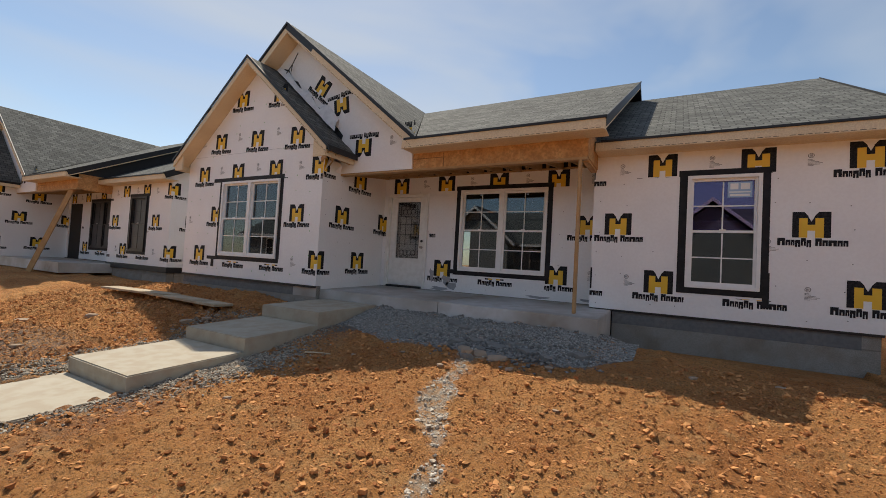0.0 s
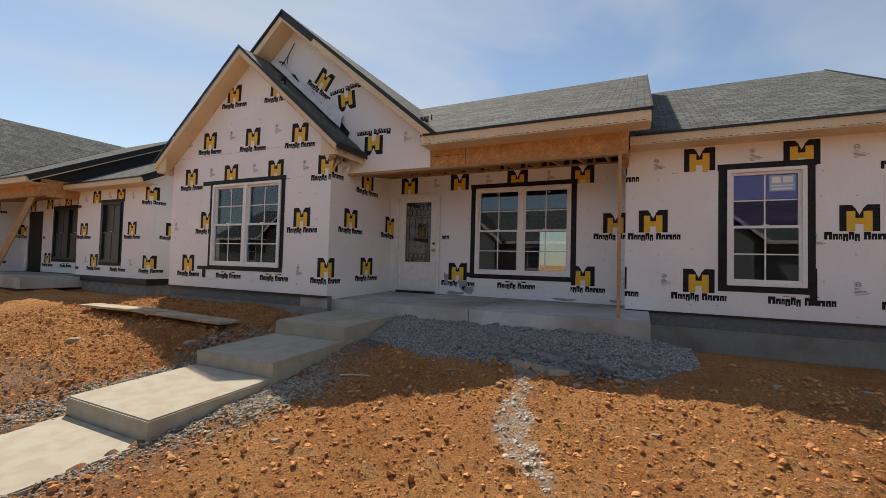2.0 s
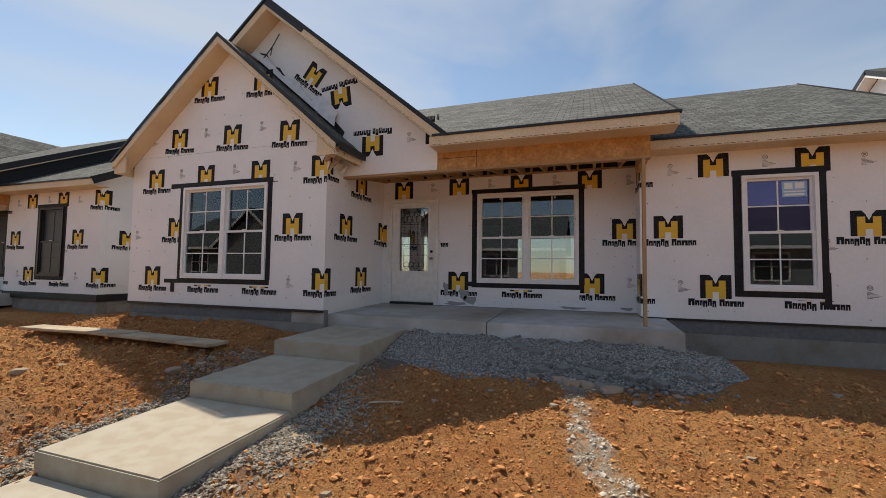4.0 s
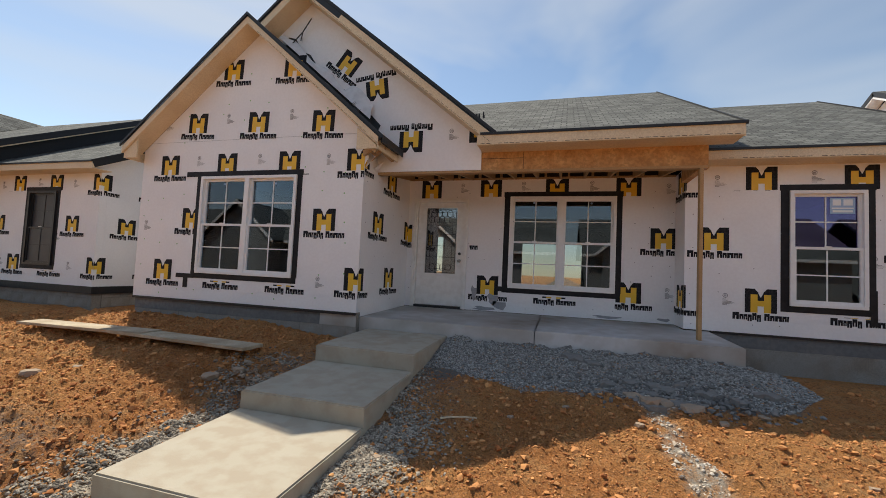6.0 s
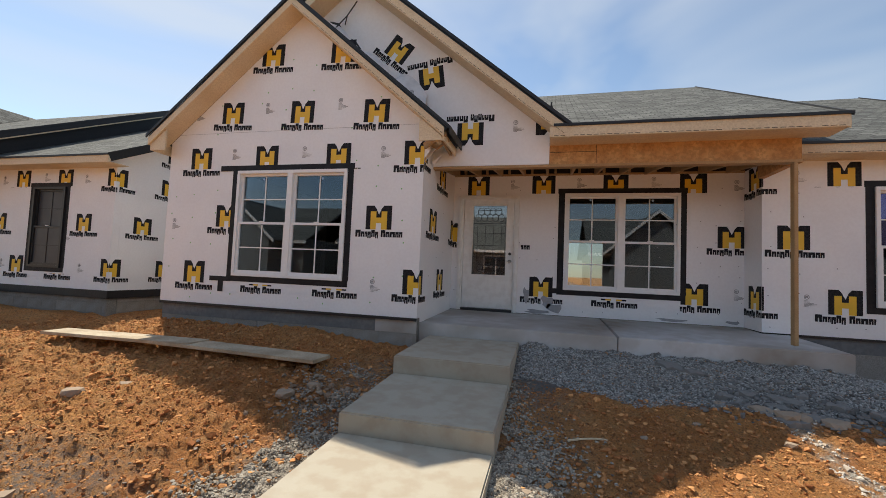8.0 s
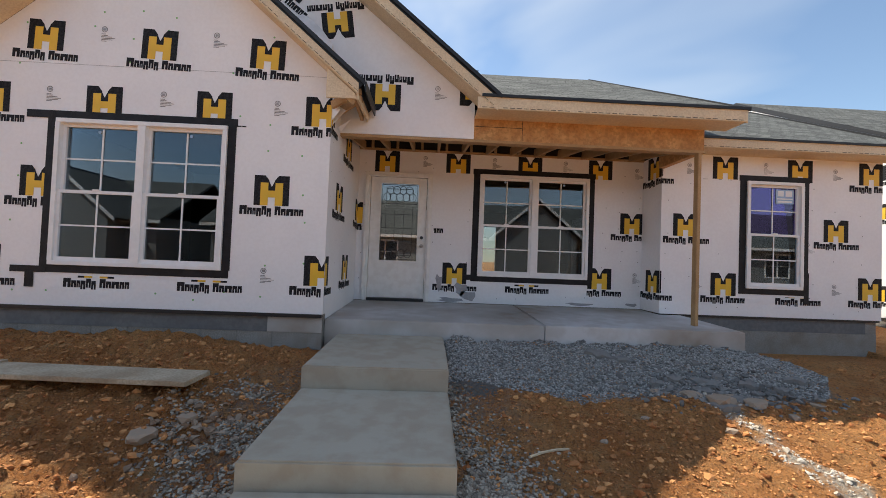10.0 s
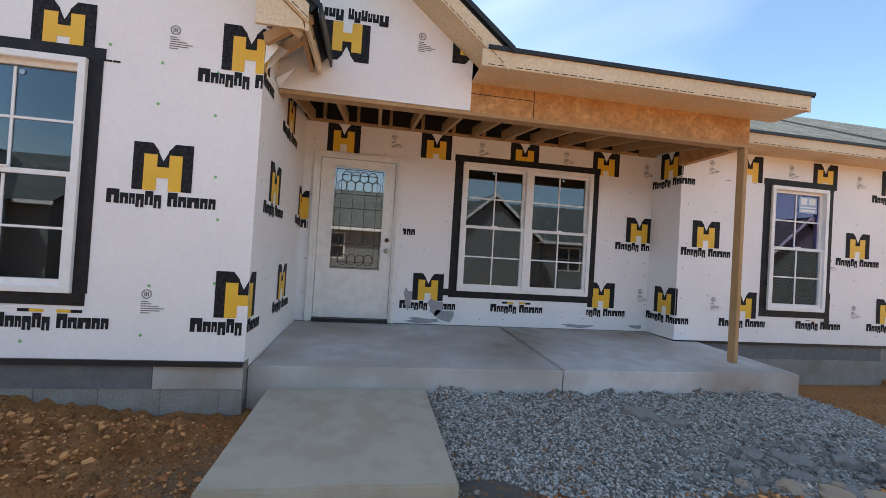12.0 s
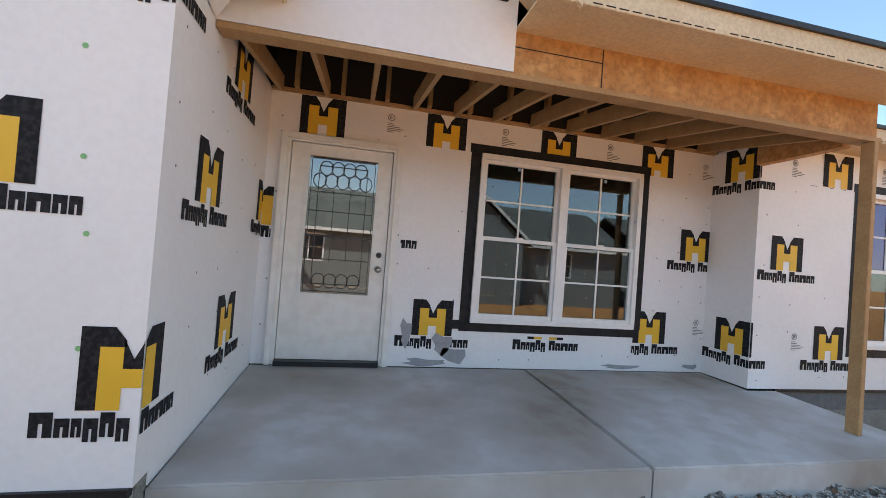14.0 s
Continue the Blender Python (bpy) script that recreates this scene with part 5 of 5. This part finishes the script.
lumps("mortar_rubble", "heap of broken grey mortar lumps in the red clay beside the walk", 260, heap_place, lambda r: 0.010 + 0.028 * r.random() ** 2, ROCK, 18, category="rubble")

# neighbouring house of the same type, to the west
nb = thing("neighbouring_house", "unfinished white foam-sheathed house with a grey shingle roof and open porch", "house", -15.26, -0.70, -0.02)
blocks += house(0, 0, 0, nb, near=False)
bm = bmesh.new()
beam(bm, (-0.30, 6.94, 3.17), (-0.96, 6.28, 0.50), 0.05, 0.14)
part("prop", bm, PINE, nb, "slanting raw timber prop")
part("porch_floor", boxed(-4.7, 0.51, 6.5, 8.415, 0.55, 0.86), CONCRETE, nb, "grey concrete porch slab")
part("skirt", boxed(0.16, 3.81, 7.825, 7.838, 0.76, 0.92), TARP, nb, "black membrane skirt hanging below the foam")
part("skirt", boxed(3.792, 3.806, 7.84, 16.9, 0.76, 0.92), TARP, nb, "black membrane skirt hanging below the foam")
# near-black sheet across the opening stands for the shade inside
part("doorway_shade", boxed(-4.56, -3.49, 8.45, 8.5, 0.88, 3.02), DARK, nb, "near-black sheet standing in for the shade inside the open doorway")

# house to the east: gable end with white rakes towards us
nb2 = thing("gable_end_house", "foam-sheathed house with a grey shingle roof and white rake boards", "house", 7.0, 7.4, 0.3)
b = prism(bmesh.new(), [(0.3, 0.35), (15.5, 0.35), (15.5, 2.9), (7.6, 6.75), (0.3, 2.95)], "x", 0, 0.15)
w2 = part("wall", b, FOAM, nb2)
emblems(w2, [(y, z) for i, z in enumerate((0.9, 1.85, 2.8, 3.7, 4.6, 5.5)) for y in np.arange(0.9 + 0.61 * (i % 2) + max(0, i - 2) * 1.9, 14.6 - max(0, i - 2) * 1.9, 1.22)], 0, 0.3, 15.5, side=-90)
part("front_wall", boxed(0.16, 12, 0.3, 0.45, 0.35, 2.9), FOAM, nb2)
part("footing", boxed(0.05, 12, 0.35, 15.4, -0.6, 0.345), MORTAR, nb2)
part("rake_board", prism(bmesh.new(), [(-0.1, 2.72), (7.6, 6.77), (15.6, 2.72), (15.6, 2.9), (7.6, 6.95), (-0.1, 2.9)], "x", -0.33, -0.30), WHITE, nb2, "white painted rake board")
part("rake_soffit", prism(bmesh.new(), [(-0.05, 2.75), (7.6, 6.79), (15.5, 2.75), (15.5, 2.77), (7.6, 6.81), (-0.05, 2.77)], "x", -0.299, -0.001), WHITE, nb2, "white painted soffit")
slope("roof", [(0, 0), (12.5, 0), (12.5, 8.68), (0, 8.68)], (1, 0, 0), (0, 7.7, 4.05), (-0.34, -0.12, 2.93), nb2)
slope("roof", [(0, -8.9), (12.5, -8.9), (12.5, 0), (0, 0)], (1, 0, 0), (0, -8.0, 4.05), (-0.34, 7.6, 6.97), nb2)


# finished houses across the street, seen mirrored in the windows
def street_house(x, y, w, mat, gx):
    h = thing("street_house", "finished grey-sided house with a shingle roof and white trim", "house", x, y, 0.35, "houses across the street")
    b = pierced(bmesh.new(), -w / 2, w / 2, -1.2, 2.9, -0.2, 0, [(-w * 0.3, -w * 0.3 + 1.6, 0.9, 2.4), (w * 0.12, w * 0.12 + 1.6, 0.9, 2.4)])
    for s in (-1, 1):
        box(b, *sorted((s * w / 2, s * (w / 2 - 0.2))), -9, -0.2, -1.2, 2.9)
    box(b, -w / 2, w / 2, -9.2, -9.0, -1.2, 2.9)
    part("wall", b, mat, h)
    for a in (-w * 0.3, w * 0.12):
        bm = bmesh.new()
        box(bm, a, a + 1.6, -0.02, 0.03, 0.9, 0.98), box(bm, a, a + 1.6, -0.02, 0.03, 2.32, 2.4), box(bm, a, a + 0.08, -0.02, 0.03, 0.98, 2.32), box(bm, a + 1.52, a + 1.6, -0.02, 0.03, 0.98, 2.32), box(bm, a + 0.77, a + 0.83, -0.02, 0.03, 0.98, 2.32), box(bm, a + 0.08, a + 1.52, -0.01, 0.02, 1.62, 1.67)
        win = part("window", bm, WHITE, h)
        part("pane", boxed(a + 0.05, a + 1.55, -0.06, -0.05, 0.95, 2.35), BLACK, win)
    slope("roof", [(-0.4, 0), (w + 0.4, 0), (w + 0.4, 5.6), (-0.4, 5.6)], (1, 0, 0), (0, -1, 0.55), (-w / 2, 0.45, 2.75), h)
    slope("roof", [(-0.4, 0), (w + 0.4, 0), (w + 0.4, 5.6), (-0.4, 5.6)], (1, 0, 0), (0, 1, 0.55), (-w / 2, -9.5, 2.75), h)
    b = prism(bmesh.new(), [(gx - 2.6, 2.7), (gx + 2.6, 2.7), (gx, 4.9)], "y", -0.2, 1.2)
    box(b, gx - 2.4, gx + 2.4, -0.2, 1.2, -1.2, 2.7)
    part("front_gable", b, mat, h)
    b = prism(bmesh.new(), [(gx - 2.95, 2.48), (gx, 5.0), (gx, 5.2), (gx - 2.95, 2.68)], "y", 1.5, 1.54)
    prism(b, [(gx + 2.95, 2.48), (gx, 5.0), (gx, 5.2), (gx + 2.95, 2.68)], "y", 1.5, 1.54)
    part("rake_board", b, WHITE, h, "white rake board")
    slope("gable_roof", [(0, 0), (4.5, 0), (4.5, 3.9), (0, 3.9)], (0, -1, 0), (-1, 0, 0.85), (gx + 2.95, 1.5, 2.68), h)
    slope("gable_roof", [(0, 0), (4.5, 0), (4.5, 3.9), (0, 3.9)], (0, -1, 0), (1, 0, 0.85), (gx - 2.95, 1.5, 2.68), h)
    part("fascia", boxed(-w / 2 - 0.4, w / 2 + 0.4, 0.42, 0.46, 2.55, 2.72), WHITE, h, "white fascia board")


for i, (x, w, mat, gx) in enumerate(((-24, 13, SIDING, 2.5), (-8.5, 12.5, SIDING, -2.0), (6.0, 12.5, SIDING, -3.0), (21, 13, SIDING, 2.0))):
    street_house(x, -10.5, w, mat, gx)
# the footing blocks last
lay_blocks(blocks)
